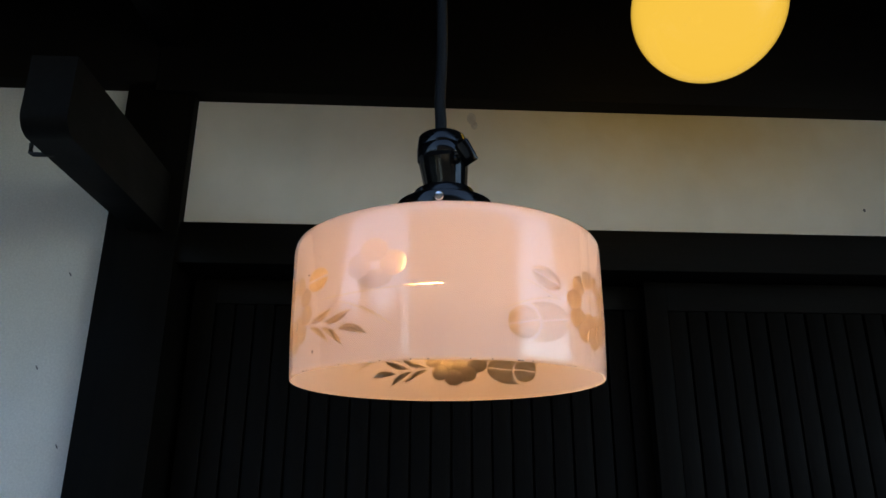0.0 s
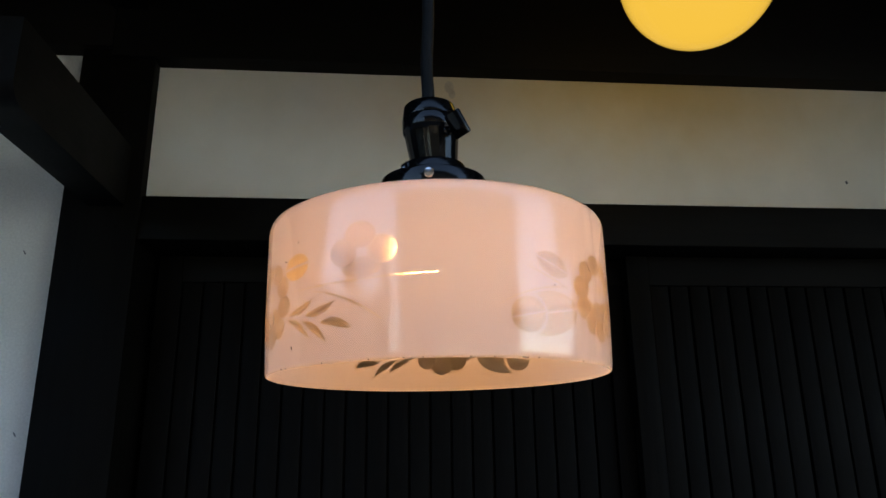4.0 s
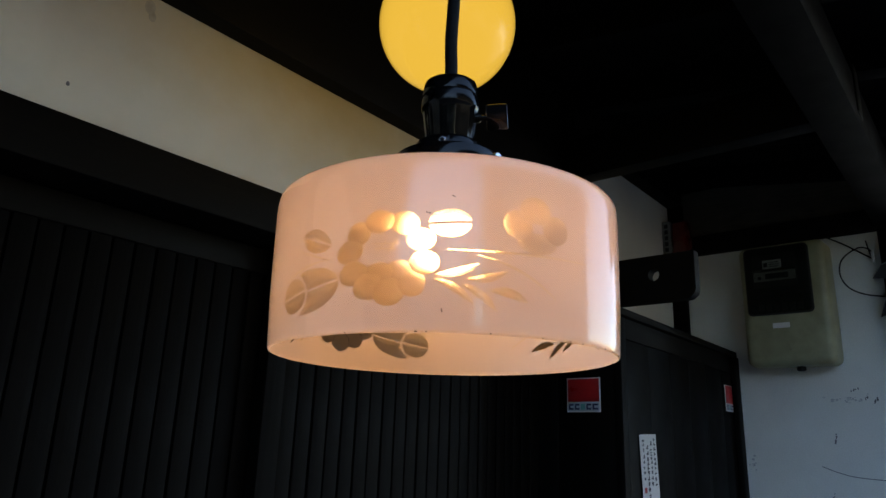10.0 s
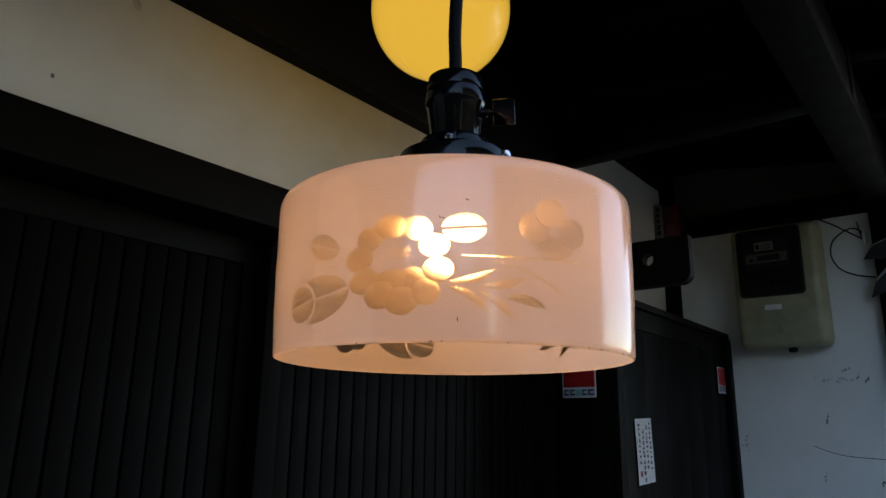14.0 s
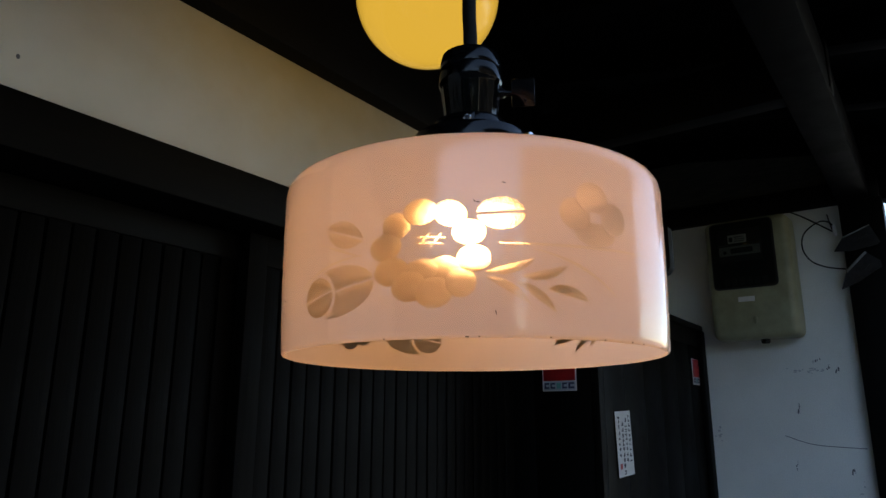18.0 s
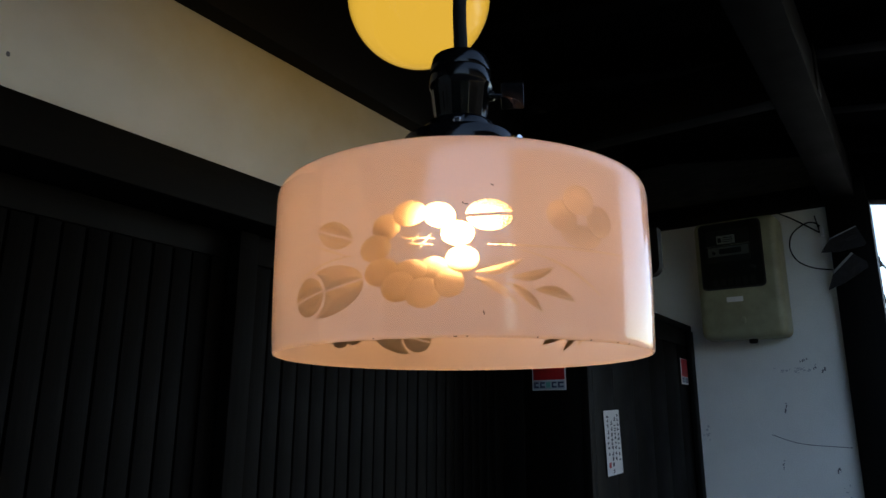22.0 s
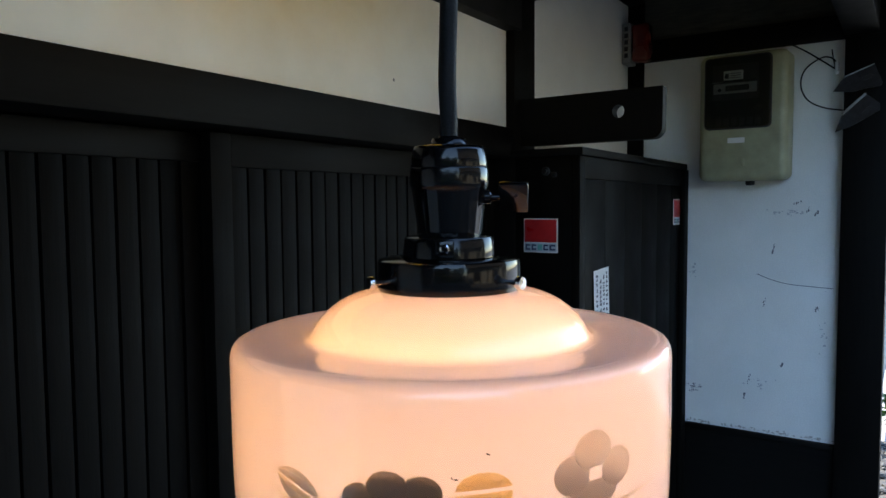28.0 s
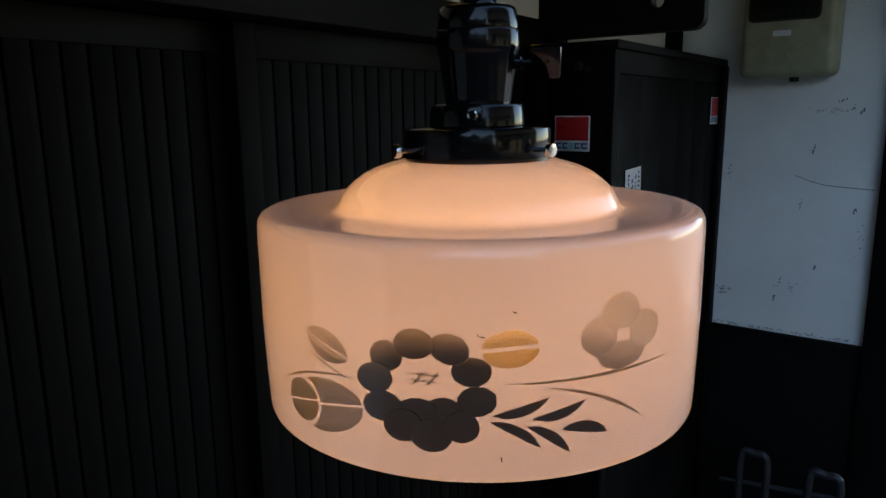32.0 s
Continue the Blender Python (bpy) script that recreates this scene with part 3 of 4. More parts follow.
def rounded(y0, y1, z0, z1, r, x0, x1):
    """A slab facing along x with rounded corners."""
    bm = box(x0, x1, y0, y1, z0, z1)
    bmesh.ops.bevel(bm, geom=[e for e in bm.edges if abs(e.verts[0].co.y - e.verts[1].co.y) < 1e-6 and abs(e.verts[0].co.z - e.verts[1].co.z) < 1e-6], offset=r, segments=5, affect="EDGES", profile=0.5)
    return turned(bm, mo)


part("window_bezel", rounded(W0, W1, WZ0, WZ1, 0.018, MX - 0.004, MX + 0.01), BLACK, body, "black window bezel")
part("dial_plate", rounded(0.241, 0.398, 0.563, 0.690, 0.004, MX - 0.0058, MX - 0.004), STEELDIM, body, "dim grey meter face")
part("meter_label", rounded(0.292, 0.359, 0.634, 0.667, 0.002, MX - 0.0068, MX - 0.0058), PAPER, body, "pale printed label")
for i in range(3):
    part("print_bar", turned(box(MX - 0.0073, MX - 0.0068, 0.300, 0.336, 0.640 + 0.008 * i, 0.643 + 0.008 * i), mo), INK, body)
part("print_block", turned(box(MX - 0.0073, MX - 0.0068, 0.341, 0.355, 0.640, 0.658), mo), INK, body)
part("register", rounded(0.246, 0.394, 0.586, 0.622, 0.003, MX - 0.0078, MX - 0.0058), PALEGREY, body, "pale grey number register")
part("number_window", rounded(0.272, 0.352, 0.594, 0.614, 0.002, MX - 0.0081, MX - 0.0078), BLACK, body, "dark number window")
for i in range(5):
    part("number_wheel", turned(box(MX - 0.0086, MX - 0.0081, 0.275 + 0.0155 * i, 0.286 + 0.0155 * i, 0.597, 0.611), mo), STEELDIM, body)
part("cover_edge", turned(box(MX - 0.0085, MX - 0.0058, 0.246, 0.397, 0.6255, 0.6300, 0.0006), mo), CHROME, body, "thin bright cover edge")
for y, z, r in ((0.373, 0.600, 0.009), (0.239, 0.530, 0.011)):
    part("cover_screw", turned(lathe([(r, 0), (r, 0.002), (r * 0.7, 0.004), (0.0005, 0.0042)], 18), mo @ Matrix.Translation((MX - 0.004, y, z)) @ Matrix.Rotation(radians(-90), 4, "Y")), STRAP, body)
part("terminal_cover", rounded(0.225, 0.400, 0.505, 0.556, 0.004, MX - 0.0052, MX - 0.004), BLACK, body)
for i in range(6):
    part("terminal", rounded(0.232 + 0.027 * i, 0.250 + 0.027 * i, 0.470, 0.498, 0.004, MX - 0.006, MX - 0.004), STEELDIM, body)
pn = part("window_pane", rounded(W0 + 0.006, W1 - 0.006, WZ0 + 0.006, WZ1 - 0.006, 0.014, MX - 0.0125, MX - 0.0105), PANE, body, "clear window pane")
pn.visible_shadow = False
part("name_tag", rounded(0.285, 0.343, 0.406, 0.425, 0.002, MX - 0.0025, MX + 0.001), PAPER, body, "small white tag")
part("lock", turned(lathe([(0.0105, 0), (0.0105, 0.003), (0.008, 0.005), (0.0005, 0.0055)], 18), mo @ Matrix.Translation((MX + 0.001, 0.29, 0.335)) @ Matrix.Rotation(radians(-90), 4, "Y") @ Matrix.Diagonal((1.4, 0.8, 1, 1))), METERBOX, body)
part("cable_gland", turned(lathe([(0.012, -0.016), (0.016, -0.012), (0.016, 0.004)], 16), mo @ Matrix.Translation((SIDE - 0.06, 0.275, MZ0))), IRON, mb, "black cable gland")

cb = thing("service_cable", "thin black service cable looped on the plaster", "cable", at=(SIDE, 0.12, 0.75))
co_ = Matrix.Translation((-SIDE, -0.12, -0.75))
part("cord", turned(tube(bend([(SIDE - 0.012, 0.150, 0.757), (SIDE - 0.014, 0.105, 0.728), (SIDE - 0.012, 0.055, 0.69), (SIDE - 0.01, 0.01, 0.655)]), 0.0028, 6), co_), RUBBER, cb)
part("loop", turned(tube(bend([(SIDE - 0.01, 0.002, 0.668), (SIDE - 0.014, 0.022, 0.694), (SIDE - 0.016, 0.055, 0.699), (SIDE - 0.02, 0.105, 0.664), (SIDE - 0.02, 0.119, 0.61), (SIDE - 0.02, 0.098, 0.557), (SIDE - 0.018, 0.05, 0.525), (SIDE - 0.014, -0.015, 0.509)]), 0.0026, 6), co_), RUBBER, cb)
part("sprig", turned(tube(bend([(SIDE - 0.01, 0.012, 0.66), (SIDE - 0.015, 0.018, 0.69), (SIDE - 0.012, 0.024, 0.725)]), 0.0022, 6), co_), RUBBER, cb)
part("clip", turned(box(SIDE - 0.02, SIDE, 0.0, 0.012, 0.64, 0.68, 0.003), co_), PAPER, cb, "white plastic cable clip")

# red warning light on the slim corner post
wl = thing("warning_light", "red warning light in a white wall mount", "lamp", at=(2.40, 0.757, 0.75))
part("mount", box(0.0, 0.075, -0.036, 0.0, -0.005, 0.155, 0.005), GREYWHITE, wl, "grey-white plastic mount with grey lettering bars")
part("lens", box(0.005, 0.07, -0.106, -0.0365, 0.002, 0.15, 0.014, seg=4), REDLENS, wl, "dim red plastic lens")
for i in range(5):
    part("grey_bar", box(-0.0008, 0.0, -0.027, -0.012, 0.018 + 0.026 * i, 0.036 + 0.026 * i), STRAP, wl)

# steel plates on the outer post
PX = SIDE - 0.038


def blade(y0, z0, y1, z1, outline, slot, edge, label):
    """A thin bent plate on the post: outline in y and z, a folded upper edge and a slotted hole."""
    b = thing("strap_plate", label, "bracket", "steel plates on the outer post", (PX, y0, z0))
    bm = bmesh.new()
    fc = bm.faces.new([bm.verts.new((-0.012 + 0.06 * (y - y0), y - y0, z - z0)) for y, z in outline])
    ex = bmesh.ops.extrude_face_region(bm, geom=[fc])
    for v in ex["geom"]:
        if isinstance(v, bmesh.types.BMVert):
            v.co.x += 0.003
    bmesh.ops.recalc_face_normals(bm, faces=bm.faces)
    part("plate", bm, STRAP, b)
    ln, a = math.hypot(y1 - y0, z1 - z0), math.atan2(z1 - z0, y1 - y0)
    part("folded_edge", turned(box(-0.005, 0.006, 0.0, ln, -edge / 2, edge / 2, 0.001), Matrix.Translation((-0.013, 0, 0)) @ Matrix.Rotation(a, 4, "X")), PALEGREY, b, "bright folded edge")
    part("slot", turned(lathe([(0.013, 0), (0.012, 0.0012), (0.0003, 0.0013)], 16), Matrix.Translation((-0.0125 + 0.06 * (slot[0] - y0), slot[0] - y0, slot[1] - z0)) @ Matrix.Rotation(a, 4, "X") @ Matrix.Rotation(radians(-90), 4, "Y") @ Matrix.Diagonal((0.55, 1.5, 1, 1))), BLACK, b, "dark slotted hole")


blade(-0.018, 0.618, -0.108, 0.653, ((-0.018, 0.618), (-0.108, 0.653), (-0.133, 0.590), (-0.127, 0.578), (-0.041, 0.566), (0.014, 0.572)), (-0.088, 0.610), 0.004, "dull grey steel strap plate on the black post")
blade(-0.016, 0.491, -0.085, 0.556, ((-0.016, 0.491), (-0.085, 0.556), (-0.127, 0.519), (-0.128, 0.498), (-0.052, 0.452), (0.005, 0.430)), (-0.090, 0.499), 0.008, "dull grey steel strap plate with a bright edge")

hk = thing("iron_hook", "small black iron hook on the bracket arm", "hook", at=(-0.579, 0.40, 0.390))
part("shank", tube([(0.012, 0, -0.007), (-0.018, 0, -0.007), (-0.0225, 0, -0.004), (-0.0235, 0, 0.010), (-0.0195, 0, 0.0135), (-0.001, 0, 0.0137)], 0.0036, 8), IRON, hk)

# scuffs and seeds on the plaster
rng = random.Random(9)
for y, z, ln, tilt in ((0.123, 0.187, 0.022, 20), (0.088, 0.160, 0.02, 65), (0.06, 0.146, 0.018, 40), (0.198, 0.015, 0.03, 80), (0.229, -0.19, 0.03, 82), (0.277, -0.49, 0.035, 80), (0.29, -0.558, 0.02, 84), (0.481, -0.563, 0.03, 10), (0.05, -0.2, 0.016, 70), (0.16, -0.42, 0.014, 60)):
    sc = bmesh.new()
    for k in range(5):
        q = (k / 4 - 0.5) * ln
        h = rng.uniform(0.002, 0.005)
        dy, dz = q * math.cos(radians(tilt)) + rng.uniform(-0.003, 0.003), q * math.sin(radians(tilt)) + rng.uniform(-0.002, 0.002)
        merged(sc, turned(lathe([(h, 0), (h * 0.7, 0.0006), (0.0002, 0.0008)], 7), Matrix.Translation((SIDE - 0.0002, y - dy, z + dz)) @ Matrix.Rotation(radians(-90), 4, "Y") @ Matrix.Diagonal((rng.uniform(0.6, 1.6), rng.uniform(0.5, 1), 1, 1))))
    part("scuff", sc, SCUFF, wall_e)
part("scratch", tube(bend([(SIDE, 0.256, -0.082), (SIDE, 0.2, -0.103), (SIDE, 0.137, -0.116), (SIDE, 0.0, -0.124)]), 0.0014, 6), SCUFF, wall_e)
for x, z, r in ((0.090, 0.662, 0.014), (0.096, 0.646, 0.0101), (-0.016, 0.464, 0.004), (0.92, 0.47, 0.004)):
    part("stain", turned(lathe([(r, 0), (r * 0.6, 0.0004), (0.0002, 0.0006)], 14), Matrix.Translation((x, WALL - 0.0002, z)) @ Matrix.Rotation(radians(90), 4, "X") @ Matrix.Diagonal((0.7, 1, 1, 1))), STAIN if r > 0.01 else SCUFF, wall_n)
for x, z in ((-0.66, -0.02), (-0.72, 0.12), (-0.69, 0.3)):
    part("scuff", turned(lathe([(0.0028, 0), (0.002, 0.0005), (0.0002, 0.0007)], 9), Matrix.Translation((x, WALL - 0.0002, z)) @ Matrix.Rotation(radians(90), 4, "X") @ Matrix.Rotation(radians(30), 4, "Z") @ Matrix.Diagonal((0.5, 1.7, 1, 1))), SCUFF, wall_n)

DIRT = surface("brown grey grime", (0.34, 0.31, 0.25), (0.52, 0.49, 0.43), 0.95, scale=40)
GREYED = surface("faint grey smudge", (0.42, 0.42, 0.41), (0.56, 0.56, 0.54), 0.95, scale=50)
rng = random.Random(17)


def smudge(y, z, w, h, mat_, n=26):
    """A blotch of many thin flecks on the side wall, denser towards its middle."""
    sm = bmesh.new()
    for _ in range(n):
        dy, dz, r = rng.gauss(0, w / 2.4), rng.gauss(0, h / 2.4), rng.uniform(0.0012, 0.004)
        merged(sm, turned(lathe([(r, 0), (r * 0.6, 0.0003), (0.0002, 0.0004)], 7), Matrix.Translation((SIDE - 0.0001, min(max(y + dy, -0.012), 0.52), max(z + dz, -0.688))) @ Matrix.Rotation(radians(-90), 4, "Y") @ Matrix.Diagonal((rng.uniform(0.5, 1.2), rng.uniform(0.6, 2.0), 1, 1))))
    part("smudge", sm, mat_, wall_e)


smudge(0.478, -0.544, 0.03, 0.014, SCUFF, 7)
smudge(0.478, -0.544, 0.035, 0.016, GREYED, 14)
smudge(0.15, 0.15, 0.10, 0.02, GREYED, 22)
smudge(0.49, -0.08, 0.02, 0.04, GREYED, 14)
smudge(0.24, -0.50, 0.06, 0.03, GREYED, 14)
smudge(0.03, -0.3, 0.03, 0.12, GREYED, 14)
for k in range(9):
    smudge(0.02 + 0.058 * k, -0.683, 0.05, 0.008, DIRT, 12)
setting("wainscot_ledge", box(SIDE - 0.012, SIDE - 0.002, -0.018, 0.53, -0.716, -0.694, 0.002), WOOD_Y, "black ledge under the side wall's plaster", "trim")

# tubular stand in the dim corner
ts = thing("tube_stand", "pale bent tube stand in the dim corner", "stand", at=(2.2, 0.15, FLOOR))
for y0, y1, zt in ((0.302, 0.212, -1.058), (0.075, -0.022, -1.07)):
    zt -= FLOOR
    part("hoop", tube(bend([(0, y0 - 0.15, 0.0), (0, y0 - 0.15, zt * 0.5), (0, y0 - 0.15, zt - 0.04), (0, y0 - 0.165, zt - 0.006), (0, (y0 + y1) / 2 - 0.15, zt - 0.01), (0, y1 - 0.135, zt - 0.008), (0, y1 - 0.15, zt - 0.045), (0, y1 - 0.15, zt * 0.5), (0, y1 - 0.15, 0.0)], 5), 0.013, 9), TUBE, ts)
part("cross_tube", tube([(0.0, 0.22, 0.30), (0.0, -0.17, 0.345)], 0.009, 8), TUBE, ts)
part("cross_tube", tube([(0.0, 0.15, 0.12), (0.0, -0.17, 0.12)], 0.009, 8), TUBE, ts)


# ---- pendant lamp ----
lamp = thing("pendant_lamp", "lit pendant lamp with a flower-cut opal glass shade", "lamp")
STEP = 0.5                      # grid of the cut band, mm
ROUND, Z0, Z1 = 795, 4.0, 92.0  # round the shade, and its height
ROWS = int((Z1 - Z0) / STEP)
START = radians(-157.13)       # where the first flower's middle stands


def wall_radius(z):
    """Outer radius of the shade at z (mm in, m out)."""
    return 0.1252 + 0.0016 * math.sin(min(z / 60.0, 1) * math.pi / 2)


S, Z = np.meshgrid(np.arange(-190, 341) * STEP, Z0 + np.arange(ROWS + 1) * STEP, indexing="ij")


def around(cx, cy, rot):
    c, s = math.cos(radians(rot)), math.sin(radians(rot))
    return (S - cx) * c + (Z - cy) * s, -(S - cx) * s + (Z - cy) * c


def oval(cx, cy, a, b, rot=0):
    u, v = around(cx, cy, rot)
    return (np.sqrt((u / a) ** 2 + (v / b) ** 2) - 1) * min(a, b)


def pointed(cx, cy, a, b, rot=0, lean=0.0):
    """A leaf with two tips; lean flattens one flank."""
    u, v = around(cx, cy, rot)
    r = (a * a + b * b) / (2 * b)
    r2 = (a * a + (b * (1 - lean)) ** 2) / (2 * b * (1 - lean))
    return np.maximum(np.hypot(u, v - (r - b)) - r, np.hypot(u, v + (r2 - b * (1 - lean))) - r2)


def halves(d, cx, cy, rot, gap=1.1):
    v = around(cx, cy, rot)[1]
    return [np.maximum(d, gap / 2 - v), np.maximum(d, gap / 2 + v)]


def stroke(p0, p1, p2, w0, w1):
    """A curved line cut with the wheel, from width w0 to w1, thin at its ends."""
    d = np.full(S.shape, 99.0)
    for i in range(181):
        t = i / 180
        x = (1 - t) ** 2 * p0[0] + 2 * t * (1 - t) * p1[0] + t * t * p2[0]
        y = (1 - t) ** 2 * p0[1] + 2 * t * (1 - t) * p1[1] + t * t * p2[1]
        w = (w0 + (w1 - w0) * t) * (0.35 + 0.65 * math.sin(math.pi * min(max(t, 0.04), 0.96)))
        d = np.minimum(d, np.hypot(S - x, Z - y) - w)
    return d


RAGGED = 0.16 * np.sin(1.9 * S + 1.3 * np.sin(1.1 * Z)) * np.sin(2.3 * Z + 0.7 * np.sin(1.7 * S)) + 0.1 * np.sin(4.3 * S + 2.9 * Z)
cuts = []  # name, field (below 0 inside), depth in mm
ring = [oval(-4.6, 64.9, 9.2, 7.0, 4), oval(11.2, 63.3, 8.8, 7.0, -15), oval(20.8, 53.2, 8.8, 6.7, 1), oval(23.1, 39.6, 8.7, 7.0, 1), oval(16.4, 27.2, 7.8, 7.6, 2),
        oval(2.5, 22.4, 9.6, 8.0, 5), oval(-10.6, 26.0, 9.5, 7.8, 8), oval(-20.5, 34.2, 9.8, 7.3, 9), oval(-23.8, 47.2, 9.1, 7.2, 8), oval(-17.6, 58.4, 8.0, 7.2, 7),
        oval(-4.0, 34.0, 9.2, 6.0, 6), oval(8.2, 35.0, 8.0, 6.0, 4)]
cuts += [("petal", d, 0.7) for d in ring]
cuts += [("stamen", stroke(*q, 0.5, 0.5), 0.3) for q in (((-9.5, 51.6), (0, 51.2), (9.0, 50.6)), ((-7.5, 48.6), (1, 48.0), (8.0, 47.6)), ((-5.5, 45.8), (-2.5, 49.5), (0.5, 53.6)), ((1.0, 45.6), (4, 49.5), (7.0, 53.4)))]
cuts += [("leaf_half", d, 0.8) for d in halves(oval(37.6, 63.3, 12.6, 8.6, 3), 37.6, 63.6, 4, 1.7)]
cuts += [("leaf_half", d, 0.8) for d in halves(pointed(-51.0, 58.0, 14.8, 7.6, -20), -51.0, 58.0, -19)]
core = oval(-71.0, 25.6, 12.2, 11.0, 8)
cuts += [("bud", d, 0.9) for d in halves(core, -71.0, 25.6, 12)]
shell_ = np.maximum(oval(-56.0, 27.0, 25.5, 13.6, 9), 1.2 - oval(-71.0, 25.6, 12.9, 12.2, 8))
shell_ = np.maximum(shell_, -66.0 - S)
cuts += [("bud_leaf", d, 0.9) for d in halves(shell_, -56.0, 27.4, 10)]
cuts += [("blade_leaf", pointed(42.3, 36.6, 13.4, 4.6, 16, 0.94), 0.7), ("blade_leaf", pointed(59.8, 33.9, 13.2, 4.7, 14, 0.94), 0.7),
         ("blade_leaf", pointed(40.2, 23.0, 13.8, 4.4, 149, 0.94), 0.7), ("blade_leaf", pointed(55.0, 19.8, 13.2, 4.6, 145, 0.94), 0.7), ("blade_leaf", pointed(73.0, 21.6, 12.6, 5.2, 168, 0.9), 0.7)]
eye = np.maximum(abs(S - 91.5) - 3.4, abs(Z - 64.6) - 2.6)
cuts += [("blossom_petal", np.maximum(d, 0.3 - eye), 0.6) for d in (oval(90.2, 75.4, 10.6, 8.9, -3), oval(78.6, 65.5, 9.6, 8.8, -8), oval(104.6, 65.4, 9.6, 9.0, 8), oval(91.2, 55.6, 13.6, 6.8, 0))]
cuts += [("stem", stroke((36.5, 47.4), (76.0, 47.0), (138.0, 49.5), 0.75, 0.9), 0.4), ("stem", stroke((54.0, 44.8), (82.0, 40.0), (104.0, 23.4), 0.7, 1.1), 0.4),
         ("stem", stroke((-90.0, 31.0), (-66.0, 44.5), (-38.4, 44.8), 0.6, 0.8), 0.4), ("stem", stroke((-72.0, 56.0), (-56.0, 50.0), (-40.0, 44.5), 0.6, 0.8), 0.4)]

union = np.full(S.shape, 99.0)
fields = []
for nm, d, depth in cuts:
    d = d + RAGGED * (0.35 if nm in ("stem", "stamen") else 1.0)
    own = np.maximum(d, -union)
    fields.append((nm, own, d, depth))
    union = np.minimum(union, d)


def clipped(field, place, wrap=0):
    """Vertices and faces of the grid where field <= 0, cut along the zero line."""
    index, verts, faces = {}, [], []
    ni_, nj_ = field.shape[0] - 1 + (1 if wrap else 0), field.shape[1] - 1
    n0 = field.shape[0]

    def vert(key, s, z):
        if key not in index:
            index[key] = len(verts)
            verts.append(place(s, z))
        return index[key]

    inside = field <= 0
    for i in range(ni_):
        i2 = (i + 1) % n0
        a = inside[i] | inside[i2]
        for j in range(nj_):
            if not (a[j] or a[j + 1]):
                continue
            ks = ((i, j), (i2, j), (i2, j + 1), (i, j + 1))
            ps = ((i, j), (i + 1, j), (i + 1, j + 1), (i, j + 1))
            vs = [field[k] for k in ks]
            poly = []
            for q in range(4):
                r = (q + 1) % 4
                if vs[q] <= 0:
                    poly.append(vert(ks[q], *ps[q]))
                if (vs[q] <= 0) != (vs[r] <= 0):
                    t = vs[q] / (vs[q] - vs[r])
                    key = (ks[q], ks[r]) if ks[q] < ks[r] else (ks[r], ks[q])
                    poly.append(vert(key, ps[q][0] + t * (ps[r][0] - ps[q][0]), ps[q][1] + t * (ps[r][1] - ps[q][1])))
            if len(poly) > 2:
                faces.append(poly)
    return verts, faces


def on_shade(i, j, inward=0.0, offset=-95.0, turn=START):
    s, z = i * STEP + offset, Z0 + j * STEP
    a, r = turn + s / ROUND * 2 * math.pi, wall_radius(z) - inward
    return (r * math.cos(a), r * math.sin(a), z / 1000)


# opal body: cut band, shoulder, dome and lip; inside a clear layer
tile = union[:530]
band = -np.concatenate([tile, tile, tile])
verts, faces = clipped(band, lambda i, j: on_shade(i, j), wrap=1)
slots = [0] * len(faces)
outer = [(0.1236, -0.0004), (0.1247, 0.0001), (0.1252, 0.0012), (wall_radius(Z0) - 0.00002, 0.004)]
top = [(wall_radius(92), 0.092), (0.1268, 0.0985), (0.1267, 0.1022), (0.1262, 0.1053), (0.1250, 0.1076), (0.1227, 0.1089), (0.1190, 0.1094), (0.113, 0.1090), (0.106, 0.1085), (0.0985, 0.1079), (0.0905, 0.1075), (0.0868, 0.1075), (0.0842, 0.1079), (0.0825, 0.1088),
       (0.0813, 0.1103), (0.0802, 0.1128), (0.0783, 0.1166), (0.0754, 0.1202), (0.0717, 0.1235), (0.0662, 0.1276), (0.0594, 0.1308), (0.0515, 0.1332), (0.0458, 0.1347), (0.0385, 0.1358)]
inner = [(r - 0.003 if i > 8 else r - 0.0031, z - (0.003 if i > 3 else 0.0)) for i, (r, z) in enumerate(top)][::-1] + [(wall_radius(60) - 0.003, 0.06), (wall_radius(20) - 0.003, 0.02), (0.1225, 0.0005), (0.1236, -0.0004)]
N = 265
for prof, slot in ((outer, 0), (top, 0), (inner, 1)):
    base = len(verts)
    for r, z in prof:
        verts += [(r * math.cos(START + (k * 3 - 95) / ROUND * 2 * math.pi), r * math.sin(START + (k * 3 - 95) / ROUND * 2 * math.pi), z) for k in range(N)]
    for q in range(len(prof) - 1):
        for k in range(N):
            k2 = (k + 1) % N
            faces.append((base + q * N + k, base + q * N + k2, base + (q + 1) * N + k2, base + (q + 1) * N + k))
            slots.append(slot)
me = bpy.data.meshes.new("shade")
me.from_pydata(verts, [], faces)
me.materials.append(OPAL)
me.materials.append(CLEAR)
me.polygons.foreach_set("material_index", slots)
me.polygons.foreach_set("use_smooth", [True] * len(faces))
shade = part("shade", me, None, lamp, "pinkish white opal glass drum shade")
HANG = Matrix.Translation((0, 0, -0.0005)) @ Matrix.Rotation(radians(-0.45), 4, "Y")
shade.matrix_local = HANG

prof = outer[1:] + [(wall_radius(z), z / 1000) for z in (12, 24, 40, 60, 76)] + top
prof = [Vector(p) for p in prof]
skin = []
for i, p in enumerate(prof):
    way = (prof[min(i + 1, len(prof) - 1)] - prof[max(i - 1, 0)]).normalized()
    skin.append((p.x + 0.0003 * way.y, p.y - 0.0003 * way.x))
part("glass_skin", lathe(skin, 265, closed=True), SKIN, shade, "polished clear outer skin")

